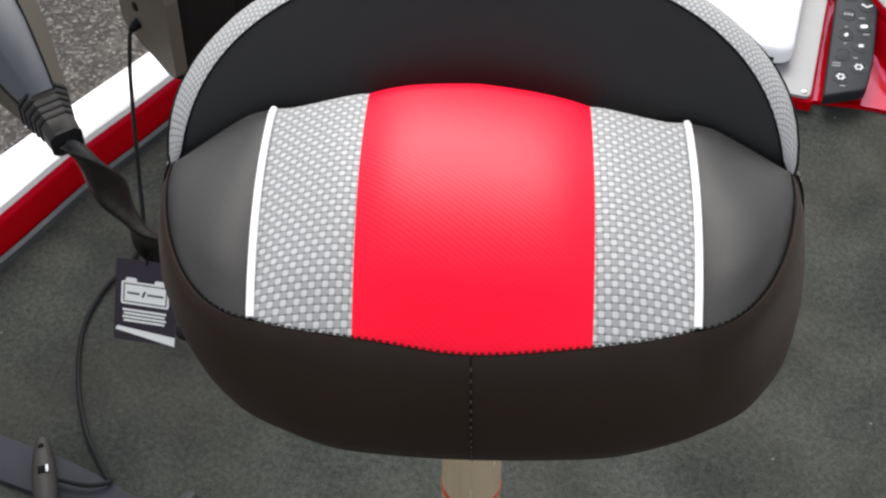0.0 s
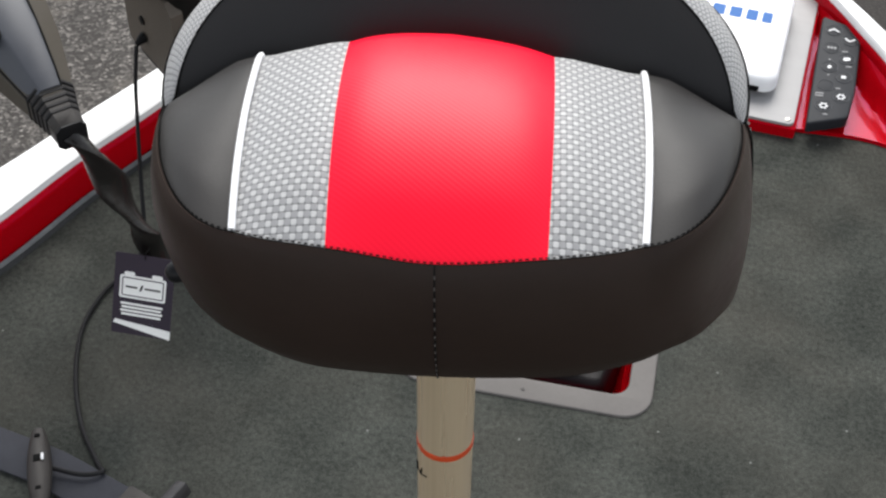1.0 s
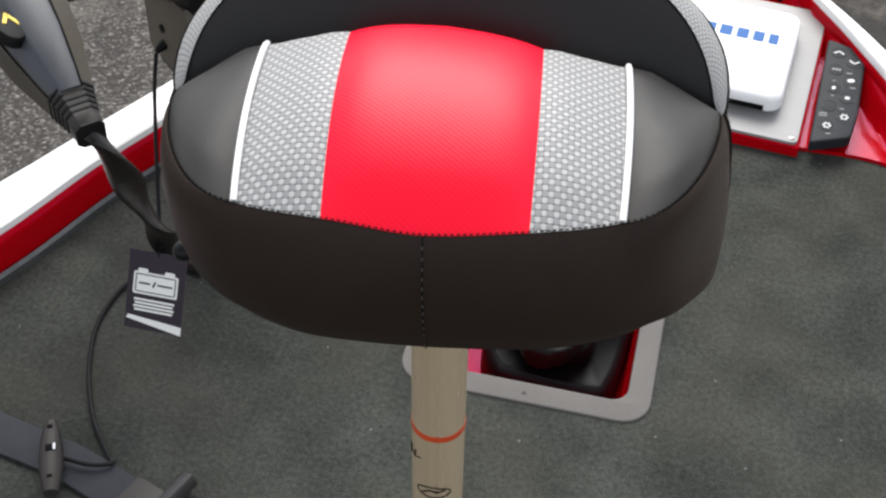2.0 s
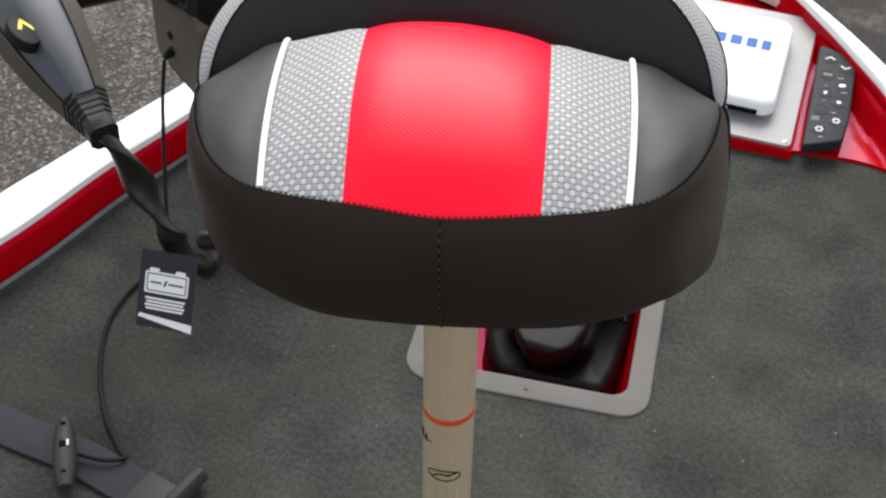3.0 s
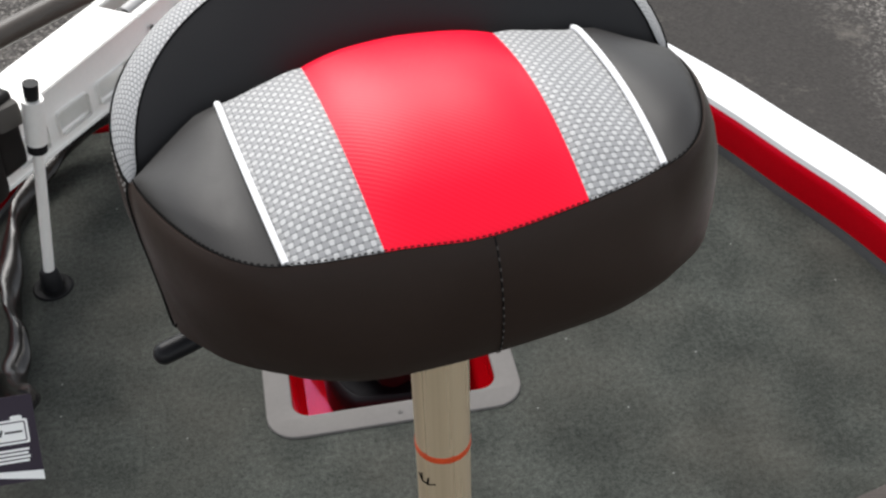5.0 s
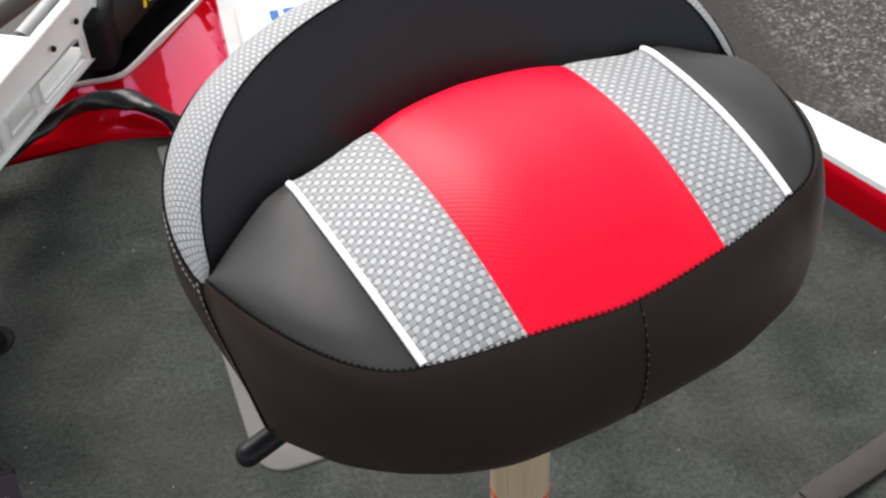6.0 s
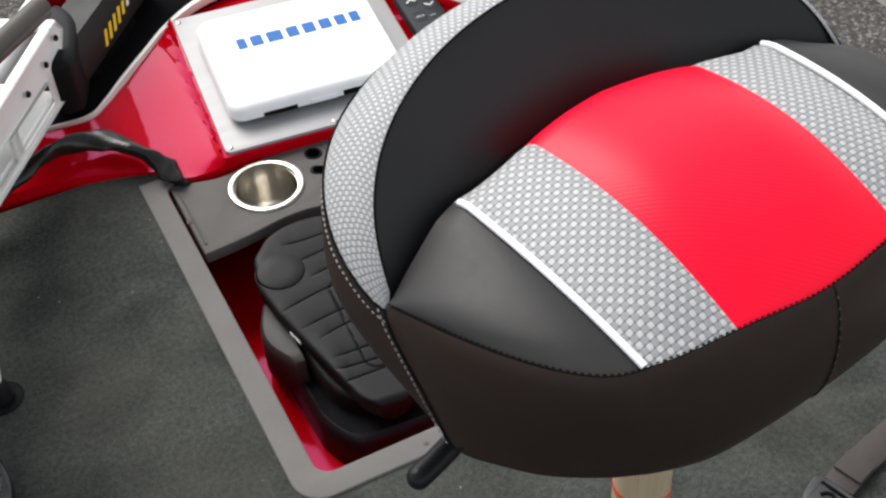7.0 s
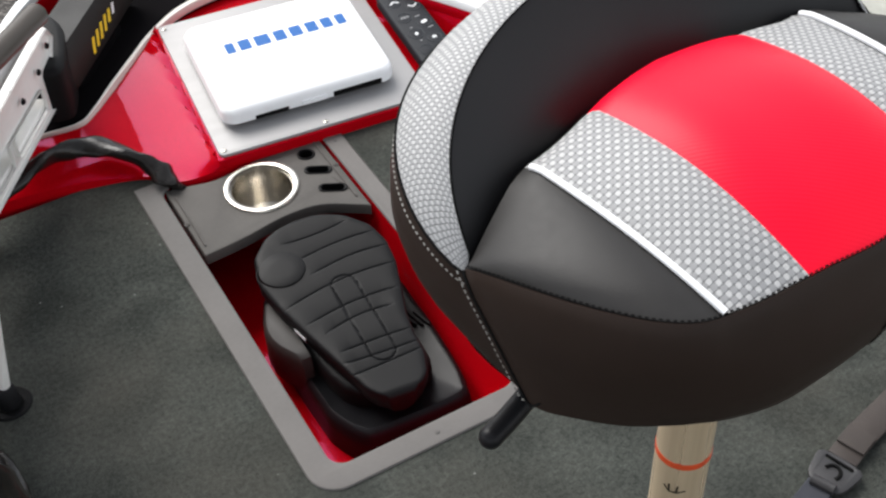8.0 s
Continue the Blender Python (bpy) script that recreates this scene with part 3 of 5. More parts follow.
CON_B = [(-0.70, 1.22), (-0.63, 1.40), (-0.56, 1.50), (-0.48, 1.545), (-0.40, 1.557), (-0.32, 1.558), (-0.235, 1.553), (-0.19, 1.585), (-0.14, 1.637), (-0.07, 1.705), (0.005, 1.775), (0.10, 1.832), (0.22, 1.850), (0.33, 1.82), (0.42, 1.75), (0.52, 1.60), (0.63, 1.40), (0.73, 1.16)]


def fine(pts, n):
    return [(p.x, p.y) for p in spline([(x, y, 0) for x, y in pts], n)]


f_line, b_line = fine(CON_F, 30), fine(CON_B, 30)
PANEL_X = -0.030
rows = []
for t, z in ((0, -0.02), (0.01, 0.008), (0.035, 0.018), (0.09, 0.021), (0.2, 0.024), (0.35, 0.028), (0.5, 0.032), (0.65, 0.037), (0.8, 0.041), (0.92, 0.044), (1.0, 0.046)):
    row = []
    for x, y in mixed(f_line, b_line, t):
        # beside the raised instrument panel: a crease, then a facet that climbs to the panel's foot
        gap = PANEL_X + 0.0963 * (y - 1.328) - x
        past = x - (-0.150 + 0.07 * (y - 1.38))
        wane = min(1.0, max(0.0, (1.80 - y) / 0.30)) * min(1.0, max(0.0, (0.25 - x) / 0.1))
        dip = 0.016 * wane * (math.exp(past / 0.05) if past < 0 else max(0.0, 1 - past / 0.16))
        if past > 0 and gap < 0.045:
            dip = dip - 0.015 * ((0.045 - gap) / 0.045) ** 2 if gap > 0 else 0.02
        # sweeps up to meet the gunwale on both sides
        rim_x = float(np.interp(y, [q[1] for q in GUN_IN], [q[0] for q in GUN_IN]))
        side = min(1.0, max(0.0, 1 - (rim_x - abs(x + (0.018 if x < 0 else 0.0))) / (0.036 if y < 1.55 else max(0.010, 0.036 - 0.14 * (y - 1.55)))))
        up = side * side * (3 - 2 * side) * (GZ - 0.014 - z)
        row.append((x, y, max(0.0075, z - dip) + up if z > 0.0 else z))
    rows.append(row)
bm = ring_loft(rows, False)
tagged(part("bow_console", bm, M_RED_GEL), "red metalflake moulded bow console ahead of the carpet", "console", kind="structure")
# white trim behind the console and the black pad under the motor mount
t_line = mixed(f_line, b_line, 1.03)
bm = ring_loft([[(p[0], p[1], z) for p in mixed(f_line, b_line, k)] for k, z in ((0.988, 0.036), (0.990, 0.050), (0.994, 0.053), (1.014, 0.054), (1.019, 0.051), (1.022, 0.03))], False)
tagged(part("trim", bm, M_TRIM), "cream gelcoat trim edging the bow console", "trim", kind="structure")
bm = fill([(-0.72, 1.30), (0.74, 1.30)] + [(x * 0.99, y) for x, y in GUN_IN[9:]] + [(-x * 0.99, y) for x, y in GUN_IN[9:][::-1]], (), -0.022)
tagged(part("bow_deck", bm, M_PAD), "black deck under the bow", "deck", kind="structure")
pad = [p for p in t_line if p[0] > -0.56 and p[1] > 1.44 and p[0] < 0.42] + [(0.36, 1.80), (0.20, 1.955), (0.0, 2.03), (-0.20, 1.955), (-0.40, 1.76)]
bm = slab(pad, (), -0.02, 0.050)
tagged(part("bow_pad", bm, M_PAD), "black textured pad under the motor mount", "deck pad", kind="structure")

# ---------------------------------------------------------------- pedal well with its trim, tray and foot pedal
well = thing("pedal_well", pose(0, 0, 0), "recessed red pedal well with rounded grey trim in the carpet", "floor well", kind="structure")
hole = rounded(HX0, HY0, HX1, 1.335, 0.028)
outer = [(x, min(y, 1.360)) for x, y in rounded(HX0 - 0.044, HY0 - 0.043, HX1 + 0.040, 1.44, 0.05)]
part("trim_frame", slab(outer, [hole], -0.012, 0.0045, 0.003), M_HATCH, well, "flat grey plastic trim")
rows = []
for z, s in ((0.0, 0.0), (-0.02, 0.001), (-0.15, 0.012), (-0.165, 0.022)):
    rows.append([(x, y, z) for x, y in rounded(HX0 + s, HY0 + s, HX1 - s, 1.335 - s, 0.03)])
part("liner", ring_loft(rows, True, (False, True)), M_RED_GEL, well, "glossy red gelcoat liner")
for i, (x, y) in enumerate(((0.014, 0.552), (0.199, 1.29))):
    screw("screw", (x, y, 0.0050), 0.0040, well, material=M_HATCH)

# cup tray
tray = thing("cup_tray", pose(0, 0, 0), "taupe moulded tray with a steel cup holder in the well", "tray")
CUP = (0.016, 1.240)
edge = [(p.x, p.y) for p in spline([(-0.149, 1.122, 0), (-0.07, 1.128, 0), (0.02, 1.142, 0), (0.09, 1.136, 0), (0.15, 1.10, 0), (0.173, 1.083, 0)], 5)] + \
       [(0.173, 1.33)] + [(p.x, p.y) for p in spline([(0.12, 1.328, 0), (0.02, 1.318, 0), (-0.05, 1.308, 0), (-0.10, 1.318, 0), (-0.149, 1.33, 0)], 4)]


def pill(c, half, r, ang, n=7):
    ca, sa = math.cos(ang), math.sin(ang)
    out = []
    for s in (1, -1):
        for k in range(n + 1):
            a = -math.pi / 2 + math.pi * k / n + (0 if s > 0 else math.pi)
            x, y = s * half + r * math.cos(a), r * math.sin(a)
            out.append((c[0] + x * ca - y * sa, c[1] + x * sa + y * ca))
    return out


slots = [pill((0.131, 1.283), 0.0015, 0.0125, -0.4), pill((0.131, 1.228), 0.013, 0.0085, -0.5), pill((0.133, 1.166), 0.014, 0.0085, -0.5)]
cup_hole = [(CUP[0] + 0.063 * math.cos(a), CUP[1] + 0.063 * math.sin(a)) for a in np.linspace(0, 2 * math.pi, 33)[:-1]]
part("tray_top", slab(edge, [cup_hole, *slots], -0.022, 0.002, 0.002), M_TRAY, tray)
for i, s in enumerate(slots):
    c = (sum(p[0] for p in s) / len(s), sum(p[1] for p in s) / len(s))
    ring = [[(c[0] + (p[0] - c[0]) * k, c[1] + (p[1] - c[1]) * k, z) for p in s] for k, z in ((1.30, 0.0021), (1.28, 0.0042), (1.16, 0.0050), (1.02, 0.0040), (0.98, -0.004), (0.97, -0.03))]
    part("slot", ring_loft(ring, True, (False, True)), M_PLASTIC, tray, "raised black-edged slot")
part("cup_holder", lathe([(0.060, -0.002), (0.0715, -0.0005), (0.0735, 0.003), (0.072, 0.0065), (0.068, 0.0075), (0.0625, 0.006), (0.061, 0.0), (0.0595, -0.05), (0.058, -0.088), (0.052, -0.095), (0.03, -0.096), (0.0005, -0.096)], 48, m=pose(CUP[0], CUP[1], 0)), M_STEEL, tray, "polished steel cup holder")
bead = [(-0.138, 1.30, 0.003), (-0.138, 1.25, 0.003), (-0.138, 1.20, 0.003), (-0.1395, 1.145, 0.003)]
part("bead", tube(bead, 0.0022, 6), M_TRAY, tray)
part("bead", tube([(0.160, 1.31, 0.003), (0.160, 1.2, 0.003), (0.160, 1.12, 0.003)], 0.0022, 6), M_TRAY, tray)
for p in ((-0.147, 1.216, 0.0028), (0.168, 1.225, 0.0028)):
    screw("screw", p, 0.0055, tray, material=M_TRAY)

# foot pedal
pedal = thing("foot_pedal", pose(0, 0, 0), "black plastic trolling-motor foot pedal with ribbed tread", "foot pedal")
base = [(p.x, p.y) for p in spline([(x, y, 0) for x, y in ((-0.094, 0.78), (-0.090, 0.735), (-0.066, 0.682), (-0.026, 0.662), (0.118, 0.656), (0.146, 0.682), (0.160, 0.77), (0.167, 0.90), (0.150, 1.02), (-0.02, 1.09), (-0.09, 1.03), (-0.096, 0.9))], 4, True)]
part("base", ring_loft([[(0.035 + (x - 0.035) * k, 0.87 + (y - 0.87) * k, z) for x, y in base] for z, k in ((-0.163, 1.03), (-0.125, 1.015), (-0.103, 0.995), (-0.094, 0.965), (-0.091, 0.925), (-0.094, 0.89), (-0.096, 0.3))]), M_PLASTIC_SHINE, pedal, "glossy black base")
part("base_step", slab([(p.x, p.y) for p in spline([(-0.04, 0.735, 0), (0.085, 0.715, 0), (0.110, 0.80, 0), (0.10, 1.0, 0), (-0.05, 1.02, 0), (-0.070, 0.86, 0)], 4, True)], (), -0.1, -0.052, 0.012), M_PLASTIC, pedal)
rows = []
for z, k in ((-0.135, 0.9), (-0.128, 1.0), (-0.060, 1.0), (-0.045, 0.93), (-0.040, 0.8)):
    arc = [(-0.093 - 0.030 * math.sin(math.pi * u) * k, 0.918 + (u - 0.5) * 0.165 * k, z) for u in np.linspace(0, 1, 10)]
    rows.append(arc + [(-0.076, y, z) for x, y, z in arc[::-1]])
part("side_panel", ring_loft(rows), M_PLASTIC_GREY, pedal, "dark grey curved side panel")
# ribbed heel block of the base
for k in range(4):
    part("rib", box(0.006, 0.045, 0.012, pose(0.118 + 0.011 * k, 0.875 - 0.006 * k, -0.092, 0, 0, 12), 0.002), M_PLASTIC, pedal)
PED = pose(0.026, 0.885, -0.010, 5.0, -1.5, -8) @ Matrix.Diagonal((1.06, 1.0, 1.0, 1.0))
# right and left edges of the foot-shaped plate, heel to toe
FOOT_R = ((-0.214, 0.034), (-0.208, 0.050), (-0.190, 0.069), (-0.149, 0.080), (-0.102, 0.078), (-0.051, 0.082), (0.0, 0.093), (0.065, 0.105), (0.116, 0.106), (0.164, 0.092), (0.205, 0.056), (0.226, 0.006), (0.229, -0.010))
FOOT_L = ((-0.214, -0.002), (-0.204, -0.016), (-0.183, -0.033), (-0.153, -0.044), (-0.11, -0.060), (-0.038, -0.086), (0.035, -0.112), (0.099, -0.128), (0.166, -0.121), (0.205, -0.090), (0.223, -0.046), (0.229, -0.016))
# moulded creases: middle y, left end, right end, slope, bow
CREASES = ((0.181, -0.060, 0.050, 0.10, 0.004), (0.134, -0.046, 0.088, 0.11, -0.006), (0.092, -0.030, 0.100, 0.10, -0.008), (0.044, -0.096, 0.101, 0.14, -0.012), (-0.008, -0.072, 0.082, 0.12, -0.008), (-0.040, -0.050, 0.060, 0.13, -0.008),
           (-0.094, -0.040, 0.071, 0.03, -0.002), (-0.121, -0.044, 0.078, 0.0, 0.001), (-0.145, -0.044, 0.081, 0.09, 0.001))


def tread_height(x, y):
    h = 0.0
    for yc, x0, x1, slope, bow in CREASES:
        u = (x - x0) / (x1 - x0)
        if -0.08 < u < 1.08:
            fade = min(1.0, max(0.0, min(u + 0.08, 1.08 - u) / 0.2))
            d = y - (yc + slope * x - bow * (1 - (2 * u - 1) ** 2))
            h -= fade * (0.0020 * math.exp(-(d / 0.0020) ** 2) + (0.0024 * math.exp(-d / 0.018) if d > 0 else 0.0))
    # groove round the long centre pad
    t = min(1.0, max(0.0, (y + 0.118) / 0.162))
    ring = math.hypot(x - (0.018 - 0.014 * t), y - (-0.118 + 0.162 * t)) - 0.021
    return h - 0.0024 * math.exp(-(ring / 0.0014) ** 2)


def edge_at(curve, y):
    return float(np.interp(y, [c[0] for c in curve], [c[1] for c in curve]))


rings = []
for k in range(421):
    y = 0.0075 - 0.2213 * (0.75 * (1 - k / 210) + 0.25 * math.sin(math.pi / 2 * (1 - k / 210)))
    x0 = sum(edge_at(FOOT_L, y + d) for d in (-0.006, 0, 0.006)) / 3
    x1 = sum(edge_at(FOOT_R, y + d) for d in (-0.006, 0, 0.006)) / 3
    end = min(1.0, min(y + 0.2145, 0.2295 - y) / 0.016)
    round_end = 0.012 * (1 - math.sqrt(max(0.0, 1 - (1 - end) ** 2)))
    row = []
    for j in range(161):
        v = -1 + j / 80
        side = abs(v) ** 1.0
        x = (x0 + x1) / 2 + (x1 - x0) / 2 * math.copysign(math.sin(math.pi / 2 * side) ** 0.92, v) if v else (x0 + x1) / 2
        z = 0.006 - 0.014 * side ** 7 - round_end + tread_height(x, y) * (1 - side ** 6)
        row.append(PED @ Vector((x, y, z)))
    for inset, z in ((0.0, -0.022), (0.006, -0.040), (0.022, -0.046)):
        row.append(PED @ Vector((x1 - inset * min(1, (x1 - x0) / 0.05), y, z)))
    for inset, z in ((0.022, -0.046), (0.006, -0.040), (0.0, -0.022)):
        row.append(PED @ Vector((x0 + inset * min(1, (x1 - x0) / 0.05), y, z)))
    rings.append(row)
plate = part("pedal_plate", ring_loft(rings, True, (True, True)), M_PEDAL, pedal, "moulded black pedal plate with creased tread")


part("momentary_button", lathe([(0.0450, -0.004), (0.0450, 0.0040), (0.0432, 0.0050), (0.0418, 0.0035), (0.0410, 0.0070), (0.0396, 0.0100), (0.036, 0.0112), (0.018, 0.0117), (0.0005, 0.0117)], 32, m=PED @ pose(-0.083, 0.117, -0.002)), M_PEDAL, plate, "round raised button")
part("side_label", box(0.001, 0.03, 0.008, PED @ pose(-0.0945, -0.02, -0.014, 0, 0, 20)), M_KEY_PRINT, plate, "small worn white print")

# ---------------------------------------------------------------- sonar panel, display under its cover, keypad
PANEL = Matrix.Translation((-0.027, 1.330, 0.031)) @ Euler((radians(3.8), radians(0.5), radians(-5.3))).to_matrix().to_4x4()
PW, PD = 0.447, 0.442
panel = thing("instrument_panel", PANEL, "brushed aluminium instrument plate screwed to the red console", "instrument panel")
part("plate", slab(rounded(0, 0, PW, PD, 0.012), (), -0.003, 0.0035, 0.0012), M_ALU_PLATE, panel)
for x, y in ((0.012, 0.012), (PW / 2, 0.010), (PW - 0.012, 0.012), (0.012, PD - 0.014), (PW - 0.012, PD - 0.014)):
    screw("screw", (x, y, 0.0042), 0.005, panel)
part("plinth", box(PW + 0.012, PD + 0.012, 0.06, pose(PW / 2, PD / 2, -0.0335), 0.004), M_RED_GEL, panel, "red gelcoat plinth")

sonar = thing("fish_finder", PANEL @ pose(0.215, 0.20, 0.0035), "flush-mounted fish finder under a white plastic sun cover", "fish finder")
part("display_body", box(0.34, 0.24, 0.03, pose(0, 0, 0.015), 0.008), M_PLASTIC, sonar)
cover = part("sun_cover", ring_loft([[(x, y, z) for x, y in rounded(-0.184 + s, -0.140 + s, 0.184 - s, 0.160 - s, 0.030)] for z, s in
                                    ((0.013, 0.005), (0.0135, 0.0), (0.033, 0.0008), (0.041, 0.004), (0.0455, 0.011), (0.0470, 0.02), (0.0475, 0.05), (0.0477, 0.10))], True, (True, True)), M_COVER, sonar, "white plastic sun cover")
part("latch_recess", box(0.105, 0.006, 0.012, pose(0.098, -0.1390, 0.0200), 0.002), M_INK, sonar, "dark latch slot")
part("latch_recess", box(0.070, 0.006, 0.009, pose(-0.085, -0.1390, 0.0175), 0.002), M_INK, sonar, "dark latch slot")
part("latch", box(0.055, 0.008, 0.010, pose(0.005, -0.1400, 0.0205), 0.002), M_COVER, sonar)
# blue brand mark as plain blocks
bx0 = -0.117
for w in (0.020, 0.026, 0.034, 0.026, 0.027, 0.026, 0.024, 0.021):
    part("brand_block", slab(rounded(bx0, 0.033, bx0 + w * 0.95, 0.066, 0.003, 3), (), 0.0476, 0.0483), M_BLUE, cover, "plain blue block", smooth=False)
    bx0 += w + 0.0085

pad_m = pose(0.491, 1.446, 0.045, 5, -2, -4.2)
keypad = thing("keypad", pad_m, "black rubber switch keypad with white symbols on the red console", "keypad")


def round_poly(pts, r, n=5):
    """A plan outline with its corners rounded."""
    out = []
    for i, p in enumerate(pts):
        p, q, w = Vector(p), Vector(pts[i - 1]), Vector(pts[(i + 1) % len(pts)])
        a, b = p + (q - p).normalized() * r, p + (w - p).normalized() * r
        out += [tuple(a.lerp(p, k / n).lerp(p.lerp(b, k / n), k / n)) for k in range(n + 1)]
    return out


def on_pad(u, v):
    """A place on the keypad, by its share of the width and the height."""
    low, high = -0.169 + 0.039 * u, 0.1625 - 0.0275 * u
    return -0.040 + 0.0805 * u, low + (high - low) * v


kp_loop = round_poly([(-0.040, -0.169), (0.036, -0.134), (0.043, -0.06), (0.041, 0.133), (-0.040, 0.1625)], 0.010)
part("housing", slab(kp_loop, (), -0.008, 0.016, 0.004), M_KEY, keypad)
for i, place in enumerate(((0.32, 0.89), (0.74, 0.83), (0.33, 0.71), (0.73, 0.62), (0.34, 0.52), (0.71, 0.425), (0.32, 0.34), (0.715, 0.22), (0.335, 0.145))):
    x, y = on_pad(*place)
    k = part("button", lathe([(0.0165, 0.0156), (0.0158, 0.0166), (0.0150, 0.0161), (0.0140, 0.0163), (0.0120, 0.0166), (0.0005, 0.0168)], 20, m=pose(x, y, 0)), M_KEY, keypad)
    part("button_rim", lathe([(0.0150, 0.0160), (0.0152, 0.0170), (0.0160, 0.0171), (0.0163, 0.0160)], 20, m=pose(x, y, 0)), M_KEY_RIM, k, "paler moulded rim")
    if i < 2:
        s = 1 if i == 0 else -1
        b2 = box(0.014, 0.0030, 0.0006, pose(x - 0.0045, y, 0.0173, 0, 0, 38 * s))
        box(0.014, 0.0030, 0.0006, pose(x + 0.0050, y, 0.0173, 0, 0, -38 * s), bm=b2)
        part("symbol", b2, M_KEY_PRINT, k, "white chevron", smooth=False)
    elif i in (7, 8):
        b2 = lathe([(0.0046, 0.0167), (0.0046, 0.0174), (0.0068, 0.0174), (0.0068, 0.0167)], 16, m=pose(x, y, 0))
        for g in range(6):
            box(0.0024, 0.0024, 0.0006, pose(x + 0.0076 * math.cos(g * math.pi / 3), y + 0.0076 * math.sin(g * math.pi / 3), 0.0171, 0, 0, 60 * g), bm=b2)
        part("symbol", b2, M_KEY_PRINT, k, "white toothed ring symbol", smooth=False)
    elif i == 2:
        b2 = bmesh.new()
        for g in (-0.0065, 0.0, 0.0065):
            box(0.0045, 0.0060, 0.0006, pose(x + g, y, 0.0173, 0, 0, 6), bm=b2)
        part("symbol", b2, M_KEY_FAINT, k, "three small worn bars", smooth=False)
    elif i == 3:
        part("symbol", slab(pill((x, y), 0.0030, 0.0044, 0.3), (), 0.0168, 0.0174), M_KEY_PRINT, k, "white oval symbol", smooth=False)
    elif i == 4:
        part("symbol", slab(pill((x, y), 0.0012, 0.0034, 1.2), (), 0.0168, 0.0174), M_KEY_PRINT, k, "white drop symbol", smooth=False)
    elif i == 5:
        b2 = box(0.010, 0.0038, 0.0006, pose(x, y, 0.0172, 0, 0, 40))
        box(0.010, 0.0038, 0.0006, pose(x, y, 0.0175, 0, 0, -40), bm=b2)
        part("symbol", b2, M_KEY_PRINT, k, "white crossed symbol", smooth=False)
for u, v, w in ((0.20, 0.268, 0.016), (0.20, 0.246, 0.016), (0.40, 0.065, 0.009), (0.62, 0.31, 0.009), (0.66, 0.70, 0.012), (0.80, 0.545, 0.012), (0.34, 0.445, 0.005), (0.32, 0.595, 0.005)):
    x, y = on_pad(u, v)
    part("caption_bar", box(w, 0.0026, 0.0006, pose(x, y, 0.0163, 0, 0, 6)), M_KEY_FAINT, keypad, smooth=False)

# ---------------------------------------------------------------- seat on its pedestal
pedestal = thing("seat_pedestal", pose(0, 0, 0), "brushed aluminium seat pedestal standing on the carpet", "pedestal")
part("floor_plate", lathe([(0.0005, 0.012), (0.05, 0.012), (0.105, 0.008), (0.11, 0.0)], 40), M_PLASTIC, pedestal)
prof = []
for k in range(120):
    a = 2 * math.pi * k / 120
    # the groove at 280 degrees stands in for a dark line of reflection
    notch = min(abs(math.degrees(a) - g) for g in (42, 132, 222, 280))
    prof.append((math.cos(a), math.sin(a), 0.0272 - 0.0012 * max(0.0, 1 - notch / 5.0)))
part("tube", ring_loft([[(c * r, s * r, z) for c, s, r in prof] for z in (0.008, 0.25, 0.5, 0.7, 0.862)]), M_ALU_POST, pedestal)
part("orange_band", lathe([(0.0270, 0.6065), (0.0277, 0.6072), (0.0277, 0.6148), (0.0270, 0.6155)], 40), M_ORANGE, pedestal, "orange tape band")


def on_post(az, z, u, w):
    a = radians(az) + u / 0.0276
    return Vector((0.0277 * math.sin(a), -0.0277 * math.cos(a), z + w))


oval = [on_post(4, 0.521, 0.019 * math.cos(a), 0.0085 * math.sin(a)) for a in np.linspace(0, 2 * math.pi, 33)]
part("ink_mark", tube(oval, 0.0007, 5), M_INK, pedestal, "black oval print")
part("ink_mark", tube([on_post(4, 0.521, u, w) for u, w in ((-0.012, -0.003), (-0.004, 0.003), (0.004, 0.001), (0.013, 0.004))], 0.0011, 5), M_INK, pedestal)
mark = tube([on_post(-52, 0.572, u, w) for u, w in ((-0.010, 0.004), (-0.004, -0.003), (0.004, -0.003), (0.012, 0.001))], 0.0007, 5)
tube([on_post(-52, 0.572, u, w) for u, w in ((-0.004, -0.003), (-0.005, 0.008))], 0.0009, 5, mark)
tube([on_post(-52, 0.572, u, w) for u, w in ((0.003, -0.003), (0.004, 0.007))], 0.0009, 5, mark)
part("ink_mark", mark, M_INK, pedestal, "black inked arrow")

SEAT_TURN = 9.0
seat = thing("boat_seat", pose(0, 0, 0.95, 0, 0, SEAT_TURN) @ pose(0, 0, 0, 0, -1.4, 0) @ pose(-0.0015, 0, -0.95), "red, grey and charcoal vinyl boat seat with low wraparound backrest", "boat seat")


def sgn(v, e):
    return math.copysign(abs(v) ** e, v)


def front(a, b, n, psi, y0=0.032):
    """A point of the seat's front outline: psi 0 at one back corner, pi at the other."""
    return a * sgn(math.cos(psi), 2 / n), y0 - b * abs(math.sin(psi)) ** (2 / n)


def bezier(a, b, c, d, n=80):
    """Points of a cubic curve."""
    a, b, c, d = (Vector(p) for p in (a, b, c, d))
    return [a * (1 - t) ** 3 + b * 3 * t * (1 - t) ** 2 + c * 3 * t * t * (1 - t) + d * t ** 3 for t in np.linspace(0, 1, n)]


